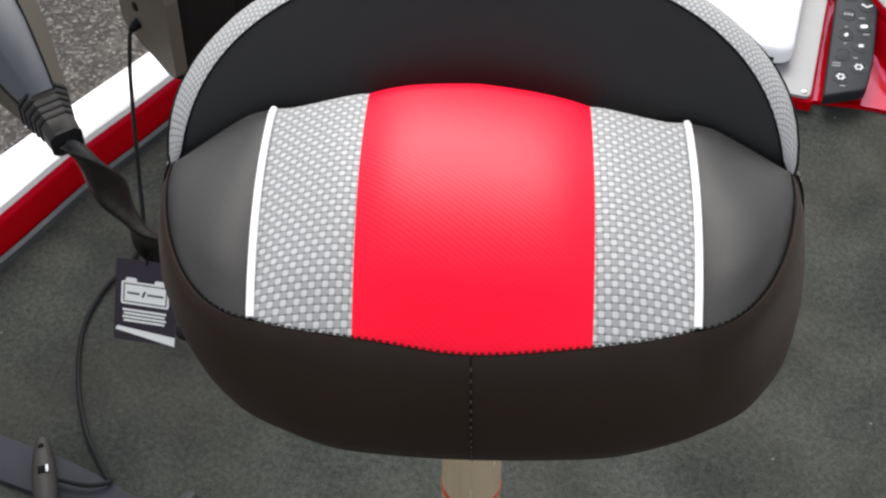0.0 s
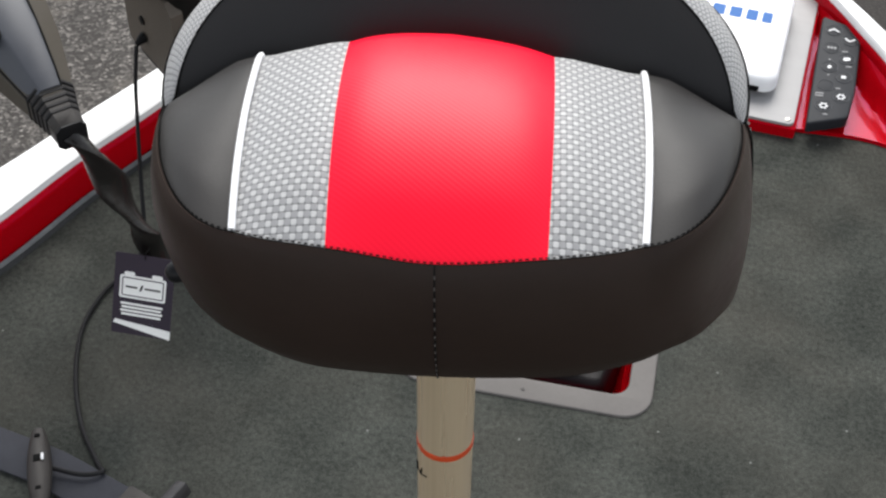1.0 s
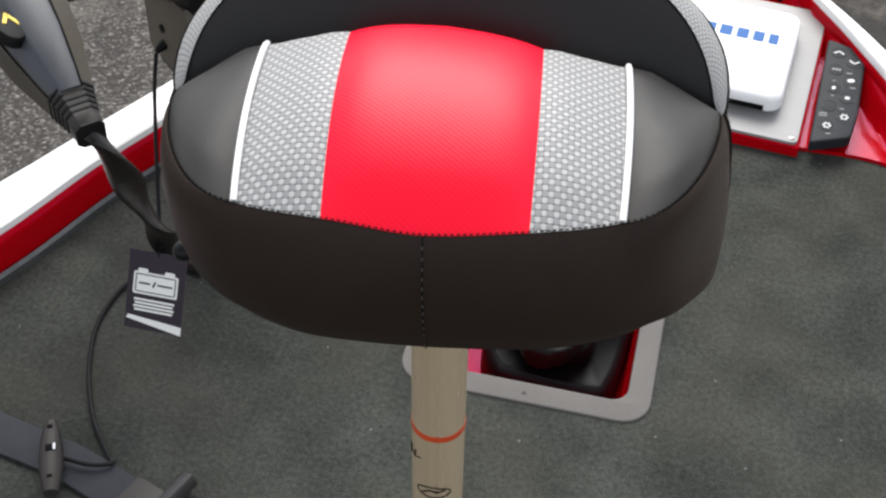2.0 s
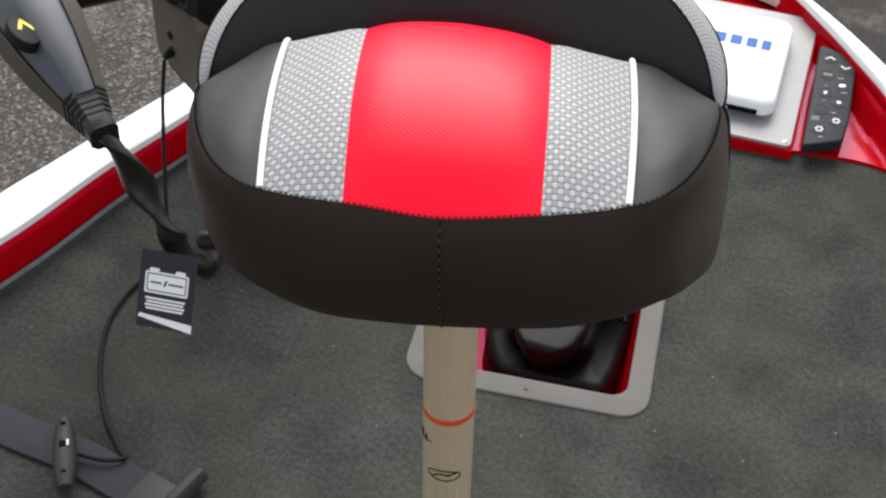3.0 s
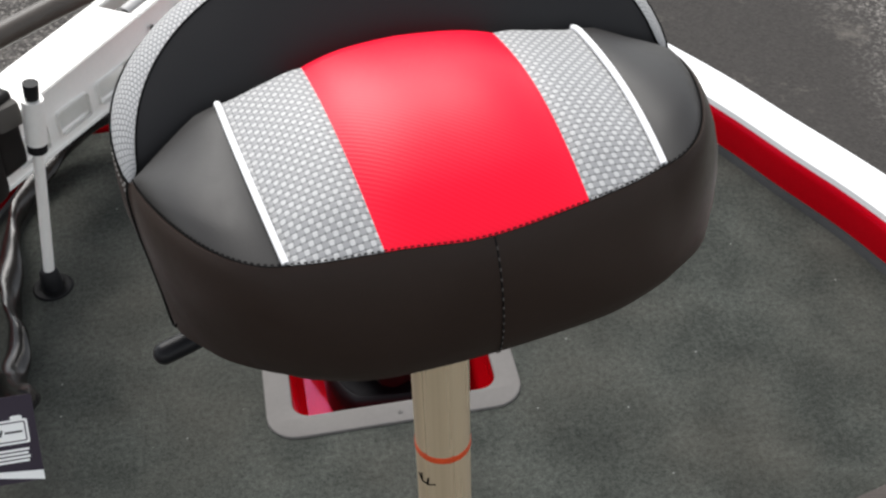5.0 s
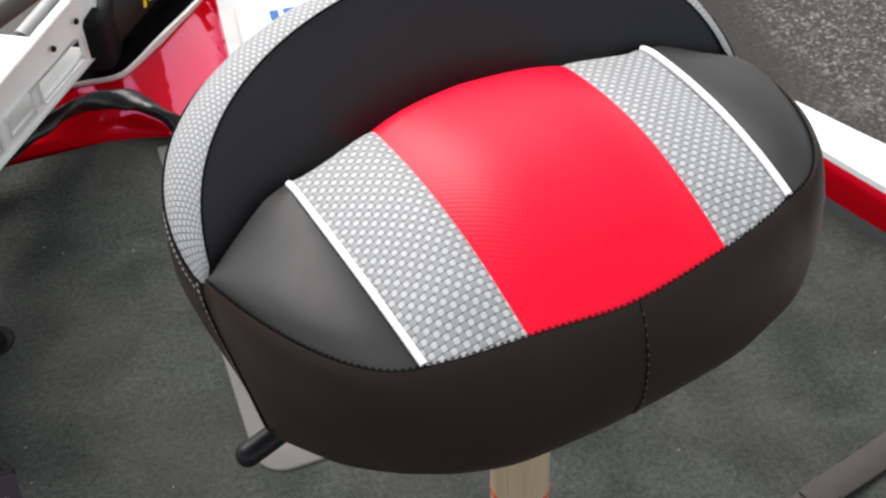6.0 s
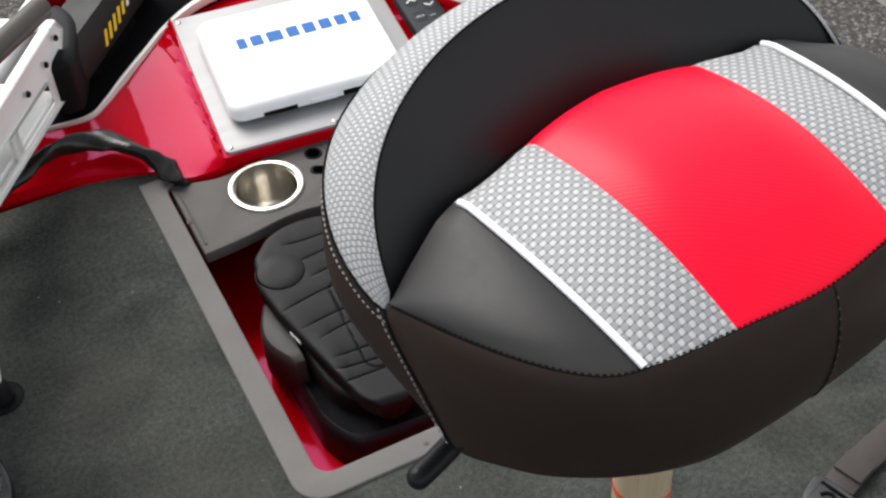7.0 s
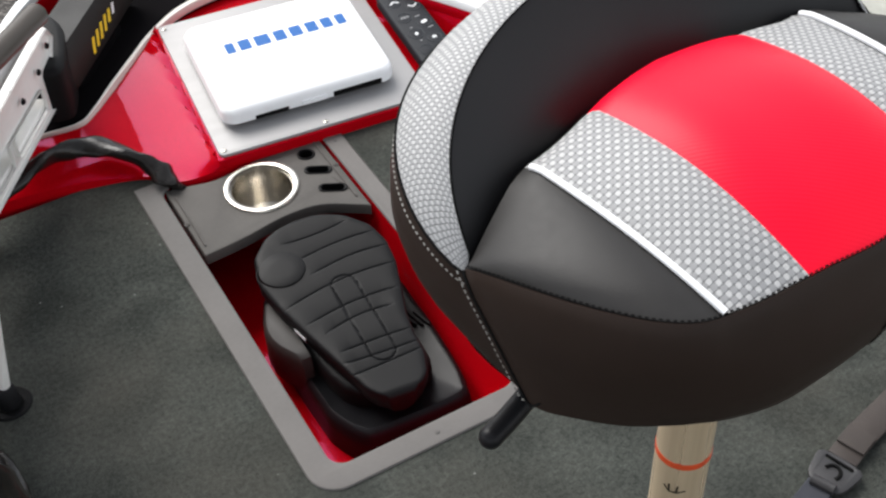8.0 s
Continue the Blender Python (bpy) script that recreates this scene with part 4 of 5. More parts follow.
# the seam round each wing: level along the side, dropping to the backrest's tip
WING = bezier((0.1423, -0.1207, 1.0025), (0.1971, -0.1235, 1.0148), (0.2256, -0.0029, 1.0008), (0.2265, 0.0450, 0.9765)) + [Vector((0.2285, 0.0468, 0.9745))]
WING_X, WING_Y, WING_Z = ([p[k] for p in WING] for k in range(3))


def shoulder(x):
    """From 0 at the middle of the seat to 1 beside the red panel."""
    u = min(1.0, abs(x) / 0.072)
    return u * u * (3 - 2 * u)


def seam_z(x):
    lift = (0.0036 if x < 0 else 0.0018) * shoulder(x)
    if abs(x) < 0.1423:
        return 1.0048 - 0.0023 * (abs(x) / 0.1423) ** 4 + lift
    return float(np.interp(abs(x), WING_X, WING_Z)) + lift


def seam_front_y(x):
    if abs(x) < 0.1423:
        back = (0.0045 if x < 0 else 0.0020) * shoulder(x) * min(1.0, (0.1423 - abs(x)) / 0.05)
        return 0.040 - 0.1847 * (1 - (abs(x) / 0.2285) ** 2.55) ** (1 / 2.55) + back
    return float(np.interp(abs(x), WING_X, WING_Y))


def seam_back_y(x):
    u = min(1.0, abs(x) / 0.2285)
    return max(seam_front_y(x) + 0.0006, 0.044 + 0.0590 * (1 - u ** 1.35))


def cushion_z(x, v, span):
    """Height of the cushion: crowned, rolling over at the back, falling to the tips, a little askew."""
    u = min(1.0, abs(x) / 0.2285)
    full = seam_z(x) - 0.002 + 0.0180 * span
    z = full - 0.0180 * span * (1 - v) ** 3 + (0.003 + 0.019 * max(0.0, 1 - (x / 0.138) ** 2)) * math.sin(math.pi * v) * (1 - u ** 4)
    tip_way = max(0.0, (abs(x) - 0.1495) / 0.079)
    back = 1.0146 - 0.0370 * tip_way ** 1.15
    z += (back - full) * v * v * min(1.0, max(0.0, (abs(x) - 0.08) / 0.0695))
    roll = span * 0.030 * (1 - min(1.0, max(0.0, (abs(x) - 0.10) / 0.07)))
    return z - roll * max(0.0, (v - 0.88) / 0.12) ** 2 - 0.085 * x * v * (1 - u)


def seam_x(front_x, back_x, v):
    """A seam across the cushion, bowed outwards by the stuffing."""
    bow = 0.0012 if abs(front_x) < 0.10 else (0.0024 if abs(front_x) < 0.2 else 0.0)
    return front_x + (back_x - front_x) * v + math.copysign(bow * 4 * v * (1 - v), front_x)


def cushion(xa_f, xa_b, xb_f, xb_b, puff, nx, ny):
    """One upholstered panel between two seams that run front to back."""
    rows, uvs = [], []
    for j in range(ny + 1):
        v = 0.5 - 0.5 * math.cos(math.pi * j / ny)
        row, uvr = [], []
        for i in range(nx + 1):
            w = i / nx
            x = seam_x(xa_f, xa_b, v) * (1 - w) + seam_x(xb_f, xb_b, v) * w
            x = max(-0.2282, min(0.2282, x))
            y0, y1 = seam_front_y(x), seam_back_y(x)
            y = y0 + (y1 - y0) * v
            span = (y1 - y0) / 0.25
            swell = puff * (1 - abs(2 * w - 1) ** 3.6) * min(1.0, 6 * v, 8 * (1 - v) + 0.2)
            z = cushion_z(x, v, span) + swell
            row.append((x, y, z))
            uvr.append((x, y))
        rows.append(row)
        uvs.append(uvr)
    return ring_loft(rows, False, uv=uvs)


part("red_panel", cushion(-0.0757, -0.0796, 0.0757, 0.0796, 0.0050, 24, 28), M_RED_VINYL, seat, "red twill-embossed centre panel")
for s in (-1, 1):
    part("woven_panel", cushion(0.0757 * s, 0.0796 * s, 0.1423 * s, 0.1495 * s, 0.004, 10, 28), M_WEAVE, seat, "grey basket-woven panel")
    part("side_cushion", cushion(0.1423 * s, 0.1495 * s, 0.2282 * s, 0.2282 * s, 0.0025, 12, 28), M_VINYL_CHAR, seat, "charcoal vinyl wing")
    pts = []
    for j in range(25):
        v = 0.5 - 0.5 * math.cos(math.pi * j / 24)
        x = seam_x(0.1423 * s, 0.1495 * s, v)
        y0, y1 = seam_front_y(x), seam_back_y(x)
        y = y0 + (y1 - y0) * v
        span = (y1 - y0) / 0.25
        z = cushion_z(x, v, span) + 0.002
        pts.append((x, y, z + 0.0008))
    part("piping", tube([(x, y, z - 0.0035 * (j / len(pts)) ** 6) for j, (x, y, z) in enumerate(pts[:-3])], 0.0028, 10), M_PIPING, seat, "white piping")

# front and side band; its rear edge leans forward towards the bottom
# rounder in plan low down, more so to port, and pulled a little to starboard
PORT = (0, 0, 0, 0, -0.027, -0.128, -0.367, -0.755, -1.108, -1.295, -1.342, -1.340)
STARBOARD = (0, 0, 0, 0, -0.016, -0.086, -0.255, -0.540, -0.802, -0.948, -0.984, -0.975)
SHIFT = (0, 0, 0, 0, 0, 0, 0.0009, 0.0024, 0.0037, 0.0044, 0.0046, 0.0047)
LEAN = (0.008, 0.006, 0.003, -0.002, -0.0065, -0.015, -0.024, -0.036, -0.052, -0.062, -0.070, -0.070)
PINCH = (0, 0.0006, 0.0012, 0.0020, 0.0035, 0.0060, 0.0070, 0.0045, 0.0015, 0, 0, 0)  # drawn in towards the rear
BAND = ((0.2282, 0.1764, 2.55, None), (0.2302, 0.1784, 2.55, 0.0004), (0.2325, 0.1806, 2.55, -0.0018), (0.2346, 0.1832, 2.54, -0.0066), (0.2365, 0.1865, 2.545, -0.0150), (0.2382, 0.1899, 2.550, -0.0285), (0.2378, 0.1926, 2.561, -0.0465), (0.2340, 0.1928, 2.653, -0.0700), (0.2298, 0.1897, 2.704, -0.0930), (0.2254, 0.1823, 2.685, 0.891), (0.2191, 0.1732, 2.540, 0.881), (0.2038, 0.1568, 2.530, 0.876))
KEEP = (1, 0.97, 0.92, 0.84, 0.70, 0.45, 0.2, 0, 0, 0, 0, 0)  # how far each row still follows the seam
NP = 96
rings = []
for i, (a, b, n, z) in enumerate(BAND):
    row = []
    for k in range(NP + 1):
        psi = math.pi * k / NP
        x, y = front(a, b + LEAN[i], n + (PORT[i] if k > NP / 2 else STARBOARD[i]) * math.cos(psi) ** 2, psi, 0.032 + LEAN[i])
        x0, y0 = front(0.2282, 0.1844, 2.55, psi, 0.040)
        low_z = 1.0048 - 0.030 * (abs(x0) / 0.2285) ** 4
        x += SHIFT[i]
        x -= math.copysign(PINCH[i] * (0.1 if x > 0 else 1.0) * abs(math.cos(psi)) ** 6, x)
        xs = x0 * 0.2285 / 0.2282
        x, y = x + (xs - x0) * KEEP[i], y + (seam_front_y(xs) - y0) * KEEP[i]
        zz = seam_z(xs) - 0.002 if z is None else (z if z > 0.5 else low_z + z + (seam_z(xs) - low_z) * KEEP[i])
        if i > 8:
            zz += 0.004 * abs(math.cos(psi)) * math.sin(psi)
        if 3 < i < 10:
            # the stuffing sags a little unevenly
            sag = 1 + 0.0028 * math.sin(7.3 * psi + 0.8 * i) * math.sin(3.1 * psi + 1.3) + 0.0014 * math.sin(19 * psi + i)
            x, y = x * sag, 0.032 + (y - 0.032) * sag
        row.append((x, y, zz))
    rings.append(row)
band_rows = rings
part("front_band", ring_loft(band_rows, False), M_VINYL_DARK, seat, "dark brown-grey vinyl band")

# backrest: inner face, woven rim, outer shell
NB = 64
NUM = [math.pi * k / NB for k in range(NB + 1)]
crease = [(0.2280 * math.cos(t), seam_back_y(0.2280 * math.cos(t)) + 0.0015, 0.970 + 0.012 * math.sin(t)) for t in NUM]
inner = [(0.2262 * sgn(math.cos(t), 0.97) - 0.011 * math.sin(t) ** 0.25 * math.cos(t), 0.043 + 0.123 * math.sin(t) ** 0.97, 0.975 + 0.103 * math.sin(t) ** 0.75) for t in NUM]
outer = [(0.2385 * sgn(math.cos(t), 0.84), 0.040 + 0.188 * math.sin(t) ** 0.84, 0.938 + 0.092 * math.sin(t) ** 0.32) for t in NUM]
TIP = Vector((0.2292, 0.0455, 0.9765))
for i, t in enumerate(NUM):
    w = math.exp(-(min(t, math.pi - t) / 0.13) ** 2)
    outer[i] = tuple(Vector(outer[i]).lerp(Vector((math.copysign(TIP.x, math.cos(t)), TIP.y, TIP.z)), w))


def blend(a, b, t, lift=0.0, push=0.0):
    out = []
    for (p, q, th) in zip(a, b, NUM):
        s = math.sin(th) ** 0.7
        v = Vector(p).lerp(Vector(q), t)
        v.z += lift * s
        v.x += push * math.cos(th)
        v.y += push * math.sin(th)
        out.append(tuple(v))
    return out


def face_row(k):
    """A row of the backrest's face: steep out of the crease, flaring out to the rim."""
    row = []
    for p, q in zip(crease, inner):
        p, q = Vector(p), Vector(q)
        h = k ** 1.55
        row.append((p.x + (q.x - p.x) * h, p.y + (q.y - p.y) * h, p.z + (q.z - p.z) * k))
    return row


part("backrest_face", ring_loft([face_row(k) for k in (0, 0.08, 0.18, 0.3, 0.42, 0.55, 0.68, 0.8, 0.9, 0.97, 1.0)], False), M_VINYL_BACK, seat, "black vinyl backrest")
arc, run = [0.0], 0.0
for p, q in zip(inner, inner[1:]):
    run += (Vector(q) - Vector(p)).length
    arc.append(run)
rim_rows = [inner, blend(inner, outer, 0.15, 0.007), blend(inner, outer, 0.4, 0.013), blend(inner, outer, 0.7, 0.012), blend(inner, outer, 0.9, 0.006), outer]
rim_uv = [[(0.078 * k, 1.30 * a + 0.010 * k) for a in arc] for k in (0, 0.17, 0.4, 0.66, 0.85, 1.0)]
part("woven_rim", ring_loft(rim_rows, False, uv=rim_uv), M_WEAVE, seat, "grey woven rim of the backrest")
low = [(0.2265 * sgn(math.cos(t), 0.56), -0.009 + 0.232 * math.sin(t) ** 0.78, 0.892) for t in NUM]


def shell_row(t, lift, push):
    """A row of the shell, flush with the band at both ends and tucked under it."""
    row = []
    for (p, q, th) in zip(outer, low, NUM):
        v = Vector(p).lerp(Vector(q), t)
        k = min(1.0, math.sin(th) / 0.3)
        side = 0.0135 * math.sin(math.pi * min(1.0, t * 1.02)) ** 0.8 * math.copysign(1 - k, math.cos(th)) * 0.2
        v += Vector((push * k * math.cos(th) + side, push * math.sin(th), lift * math.sin(th) ** 0.7))
        row.append(tuple(v))
    a, b = row[0], row[-1]
    return [(a[0] - 0.004, a[1] - 0.014, a[2])] + row + [(b[0] + 0.004, b[1] - 0.014, b[2])]


low_row = shell_row(1.0, 0, 0)
low_in = [(x * 0.92, 0.004 + (y - 0.004) * 0.91, 0.879) for x, y, z in low_row]
part("outer_shell", ring_loft([shell_row(0.0, 0, 0), shell_row(0.03, 0.001, 0.002), shell_row(0.12, 0, 0.0040), shell_row(0.28, 0, 0.0095), shell_row(0.50, 0, 0.0130), shell_row(0.70, 0, 0.0105), shell_row(0.87, 0, 0.006), low_row, low_in], False), M_VINYL_DARK, seat, "dark vinyl outer shell")
part("rim_welt", tube(blend(outer, low, 0.0, 0.0005, 0.0004), 0.0011, 8), M_THREAD_DARK, seat, "black welt cord")
part("inner_welt", tube(inner, 0.0009, 6), M_THREAD_DARK, seat)
under = [(0.221 * math.cos(a), 0.03 + (0.163 if math.sin(a) < 0 else 0.151) * sgn(math.sin(a), 0.88), 0.8785) for a in np.linspace(0, 2 * math.pi, 65)[:-1]]
part("seat_board", ring_loft([under, [(x * 0.98, y, 0.872) for x, y, z in under]], True), M_PLASTIC, seat, "black seat board")


def stitches(pts, step, size, thick=0.0010):
    """Short thread bars along a line."""
    bm = bmesh.new()
    pts = [Vector(p) for p in pts]
    carry = 0.0
    for p, q in zip(pts, pts[1:]):
        d = q - p
        n = d.length
        s = step - carry
        while s < n:
            c = p + d * (s / n)
            m = Matrix.Translation(c) @ d.to_track_quat("X", "Z").to_matrix().to_4x4()
            box(size, thick, thick, m, bm=bm)
            s += step
        carry = n - (s - step)
    return bm


seam_line, cord_line = [], []
for k in range(241):
    xs = 0.2283 * sgn(math.cos(math.pi * k / 240), 0.8)
    y, z = seam_front_y(xs), seam_z(xs)
    seam_line.append((xs, y + 0.0003, z + 0.0004))
    cord_line.append((xs, y - 0.0001, z - 0.0013))
part("seam_stitching", stitches(seam_line, 0.0046, 0.0024, 0.0008), M_THREAD_DARK, seat, "black seam stitching", smooth=False)
part("seam_cord", tube(cord_line, 0.0006, 6), M_THREAD_DARK, seat)
mid = [(0.0, 0.032 - b - 0.0003, z if z > 0.5 else 1.0048 + z) for a, b, n, z in BAND[1:-1]]
mid = [tuple(p) for p in spline(mid, 6)]
part("front_seam", tube(mid[:-7], 0.0006, 5), M_THREAD_DARK, seat)
part("seam_stitching", stitches([(x, y - 0.0007, z + 0.0003) for x, y, z in mid], 0.0085, 0.0024), M_THREAD_MID, seat, "grey stitching", smooth=False)
for s in (-1, 1):
    # along the rear edge of the band
    side = [(p[0] + 0.0006 * s, p[1], p[2]) for p in (row[0 if s > 0 else -1] for row in band_rows[1:10])]
    side = [tuple(p) for p in spline(side, 8)]
    part("side_seam", tube(side, 0.0013, 5), M_THREAD_DARK, seat)
    part("seam_stitching", stitches([(x * 1.003, y + 0.008, z) for x, y, z in side], 0.0052, 0.0026), M_THREAD, seat, "grey stitching", smooth=False)
    part("seam_stitching", stitches([shell_row(0.11, 0, 0.0044)[k + 1 if s > 0 else NB + 1 - k] for k in range(0, 26)], 0.0052, 0.0026), M_THREAD, seat, "grey stitching", smooth=False)
for psi, z in ((0.62, 0.937), (0.66, 0.934)):
    x, y = front(0.2392, 0.1918, 2.50, psi)
    part("scuff", box(0.0016, 0.0016, 0.006, pose(x, y, z, 12, 20, 0)), M_THREAD, seat, "small pale scuff", smooth=False)
part("swivel_plate", box(0.19, 0.19, 0.012, pose(0, 0.01, 0.866), 0.004), M_PLASTIC, seat, "black swivel mount")
part("swivel_hub", lathe([(0.036, 0.835), (0.036, 0.858), (0.055, 0.866)], 28, caps=(True, True)), M_PLASTIC, seat)
lever = spline([(-0.06, 0.035, 0.862), (-0.12, 0.033, 0.849), (-0.165, 0.024, 0.834), (-0.21, 0.015, 0.825), (-0.2390, 0.010, 0.822)], 8)
tip = (lever[-1] - lever[-2]).normalized()
grip = 0.0098
lever += [lever[-1] + tip * grip * math.sin(a) for a in np.linspace(0.2, math.pi / 2, 7)]
n_grip = len(lever) - 8


def lever_radius(t):
    k = t * (len(lever) - 1)
    if k > n_grip:
        return grip * max(0.03, math.cos((math.pi / 2 - 0.2) * (k - n_grip - 1) / 6 + 0.2 if k > n_grip + 0.5 else 0.0))
    return 0.0062 + (grip - 0.0062) * min(1.0, max(0.0, (t - 0.28) / 0.18))


part("lever", tube(lever, lever_radius, 18), M_PLASTIC_SHINE, seat, "black rounded lever")

# ---------------------------------------------------------------- trolling motor stowed along the gunwale, its mount and leads
mount = thing("motor_mount", pose(0, 0, 0), "white aluminium folding mount of the trolling motor over the bow", "motor mount")
A0, A1 = Vector((-0.60, 1.02, 0)), Vector((-0.235, 1.61, 0))
ad = (A1 - A0).normalized()
an = Vector((-ad.y, ad.x, 0))
ALEN = 0.715
arm_frame = Matrix(((ad.x, 0, an.x, A0.x), (ad.y, 0, an.y, A0.y), (0, 1, 0, 0), (0, 0, 0, 1)))


def arm_top(s):
    return 0.305 - 0.085 * s


def arm_low(s):
    return 0.185 - 0.135 * s


def arm_plate(off):
    """One cut-out side of the channel, upright along the arm."""
    out = [(-0.03, arm_low(0) + 0.02), (-0.01, arm_low(0)), (0.640, arm_low(0.64)), (0.668, arm_low(0.668) + 0.012), (0.655, arm_low(0.655) + 0.055), (ALEN, arm_top(ALEN) - 0.03), (ALEN - 0.02, arm_top(ALEN)), (-0.03, arm_top(-0.03))]
    holes = []
    for c, h in ((-0.005, 0.010), (0.100, 0.046), (0.2265, 0.047), (0.351, 0.047), (0.514, 0.088)):
        z0, z1 = arm_low(c) + 0.020, arm_low(c) + 0.070
        sl = -0.135
        r = rounded(c - h, z0, c + h, z1, 0.0075, 4)
        holes.append([(x, z + sl * (x - c)) for x, z in r])
    bm = slab(out, holes, off, off + 0.008, 0.0018)
    for v in bm.verts:
        v.co = arm_frame @ v.co
    return bm


part("side_plate", arm_plate(0.0), M_ARM, mount, "white cut-out side plate")
part("side_plate", arm_plate(0.105), M_ARM, mount)
for s0, s1, n0, n1 in ((-0.03, 0.47, 0.0, 0.113), (0.47, 0.66, 0.0, 0.020), (0.47, 0.66, 0.094, 0.113), (0.66, 0.695, 0.0, 0.113)):
    bm = bmesh.new()
    pts = [(s0, n0), (s1, n0), (s1, n1), (s0, n1)]
    lo = [bm.verts.new(A0 + ad * s + an * n + Vector((0, 0, arm_top(s) - 0.006))) for s, n in pts]
    hi = [bm.verts.new(A0 + ad * s + an * n + Vector((0, 0, arm_top(s) + 0.003))) for s, n in pts]
    bm.faces.new(lo[::-1]), bm.faces.new(hi)
    for k in range(4):
        bm.faces.new((lo[k], lo[(k + 1) % 4], hi[(k + 1) % 4], hi[k]))
    bmesh.ops.bevel(bm, geom=list(bm.edges), offset=0.002, segments=2, affect="EDGES")
    part("top_plate", bm, M_ARM, mount)
inner_rail = [A0 + ad * s + an * 0.055 + Vector((0, 0, arm_low(s) + 0.020)) for s in (0.0, 0.3, 0.63)]
part("inner_channel", ribbon(inner_rail, 0.092, 0.012), M_ARM, mount, "white inner channel")
part("gas_strut", tube([A0 + ad * s + an * 0.055 + Vector((0, 0, arm_top(s) - 0.022)) for s in (0.44, 0.68)], 0.017, 16), M_ALU_PLATE, mount, "steel strut rod")
part("strut_body", tube([A0 + ad * s + an * 0.055 + Vector((0, 0, arm_top(s) - 0.022)) for s in (0.43, 0.49)], 0.0195, 16), M_PLASTIC_GREY, mount)
for s, h in ((0.505, 0.045), (0.605, 0.045), (0.675, 0.028)):
    part("pivot_pin", lathe([(0.0005, -0.004), (0.006, -0.004), (0.008, 0.0), (0.008, 0.003)], 14, m=arm_frame @ pose(s, arm_top(s) - h, 0.0) @ Matrix.Scale(0.8, 4)), M_PLASTIC, mount)
part("base_plate", slab([(-0.35, 1.63), (-0.17, 1.68), (-0.05, 1.82), (-0.16, 1.93), (-0.36, 1.76)], (), 0.05, 0.066, 0.004), M_PAD, mount, "black base plate")
part("bumper_block", slab([(p.x, p.y) for p in spline([(-0.285, 1.585, 0), (-0.255, 1.558, 0), (-0.225, 1.58, 0), (-0.19, 1.70, 0), (-0.21, 1.77, 0), (-0.25, 1.72, 0)], 5, True)], (), 0.066, 0.185, 0.014), M_PLASTIC, mount, "black rubber bumper block")

# support leg with socket
leg = thing("support_leg", pose(-0.557, 0.969, 0), "white support rod with black cap standing on the carpet", "support leg")
top_at = Vector((0.064, 0.0, 0.440))
part("rod", tube([Vector((0, 0, 0.03)), top_at * 0.72], 0.0095, 16), M_ARM, leg)
part("clamp", tube([top_at * 0.74, top_at * 0.93], 0.0180, 20), M_ARM, leg, "white clamp sleeve")
part("clamp_ring", tube([top_at * 0.70, top_at * 0.745], 0.0165, 20), M_RUBBER, leg)
part("cap", tube([top_at * 0.935, top_at * 1.0], lambda t: 0.0115 if t < 0.5 else 0.0130, 18), M_RUBBER, leg, "black rubber cap")
part("foot", lathe([(0.0125, 0.045), (0.0165, 0.04), (0.0185, 0.012), (0.0185, 0.002)], 20, caps=(True, False)), M_RUBBER, leg, "black rubber foot")
part("socket", lathe([(0.019, 0.001), (0.024, 0.004), (0.034, 0.004), (0.037, 0.001)], 28), M_PLASTIC, leg, "black deck socket ring")
part("bracket", box(0.045, 0.022, 0.045, pose(0.010, 0.012, 0.375, 0, 0, 35), 0.006), M_TRAY, leg)

motor = thing("trolling_motor", pose(0, 0, 0), "grey and black electric trolling motor stowed along the gunwale", "trolling motor")
SH = [Vector(p) for p in ((-0.90, 0.715, 0.500), (-0.735, 0.885, 0.482), (-0.49, 1.17, 0.44), (-0.27, 1.42, 0.40))]
part("shaft", tube(SH, 0.0205, 20), M_SHAFT, motor, "brown-grey composite shaft")
part("shaft_sleeve", tube([SH[0] + Vector((0, 0, 0.004)), SH[1] + Vector((0, 0, 0.004))], 0.029, 24), M_RUBBER, motor, "glossy black shaft sleeve")
hd = (SH[2] - SH[1]).normalized()
TILT = Matrix.Identity(4)
TILT[0][2] = 0.032
HM = Matrix.Translation((-0.654, 0.997, 0)) @ TILT @ Matrix.Rotation(radians(50), 4, "Z")


def prism(prof, x0, x1, m, bevel=0.004):
    rings = [[m @ Vector((x, -y, z)) for y, z in prof] for x in (x0, x1)]
    bm = ring_loft(rings)
    bmesh.ops.bevel(bm, geom=[e for e in bm.edges if e.calc_face_angle(0) > 0.9], offset=bevel, segments=2, affect="EDGES")
    return bm


def block_rows(rows, r):
    """Rounded upright block: rows of (z, grow, drop of the front corner)."""
    return [[HM @ Vector((x, y, z - slant * (0.5 - y / 0.18))) for x, y in rounded(-0.105 - g, -0.09 - g, 0.032 + g, 0.09 + g, r + g)] for z, g, slant in rows]


housing = part("steering_housing", ring_loft(block_rows(((0.262, -0.006, 0.018), (0.256, -0.001, 0.018), (0.262, 0.0, 0.016), (0.36, 0.0, 0.0), (0.50, 0.0, 0.0), (0.545, -0.003, 0.0), (0.575, -0.014, 0.0), (0.592, -0.028, 0.0)), 0.040)), M_HOUSING, motor, "black steering housing")
part("head_cap", ring_loft(block_rows(((0.505, 0.0015, 0.0), (0.545, -0.0015, 0.0), (0.576, -0.012, 0.0), (0.595, -0.026, 0.0)), 0.040)), M_CAP, housing, "dark top cap, its bluish sheen put into the colour")
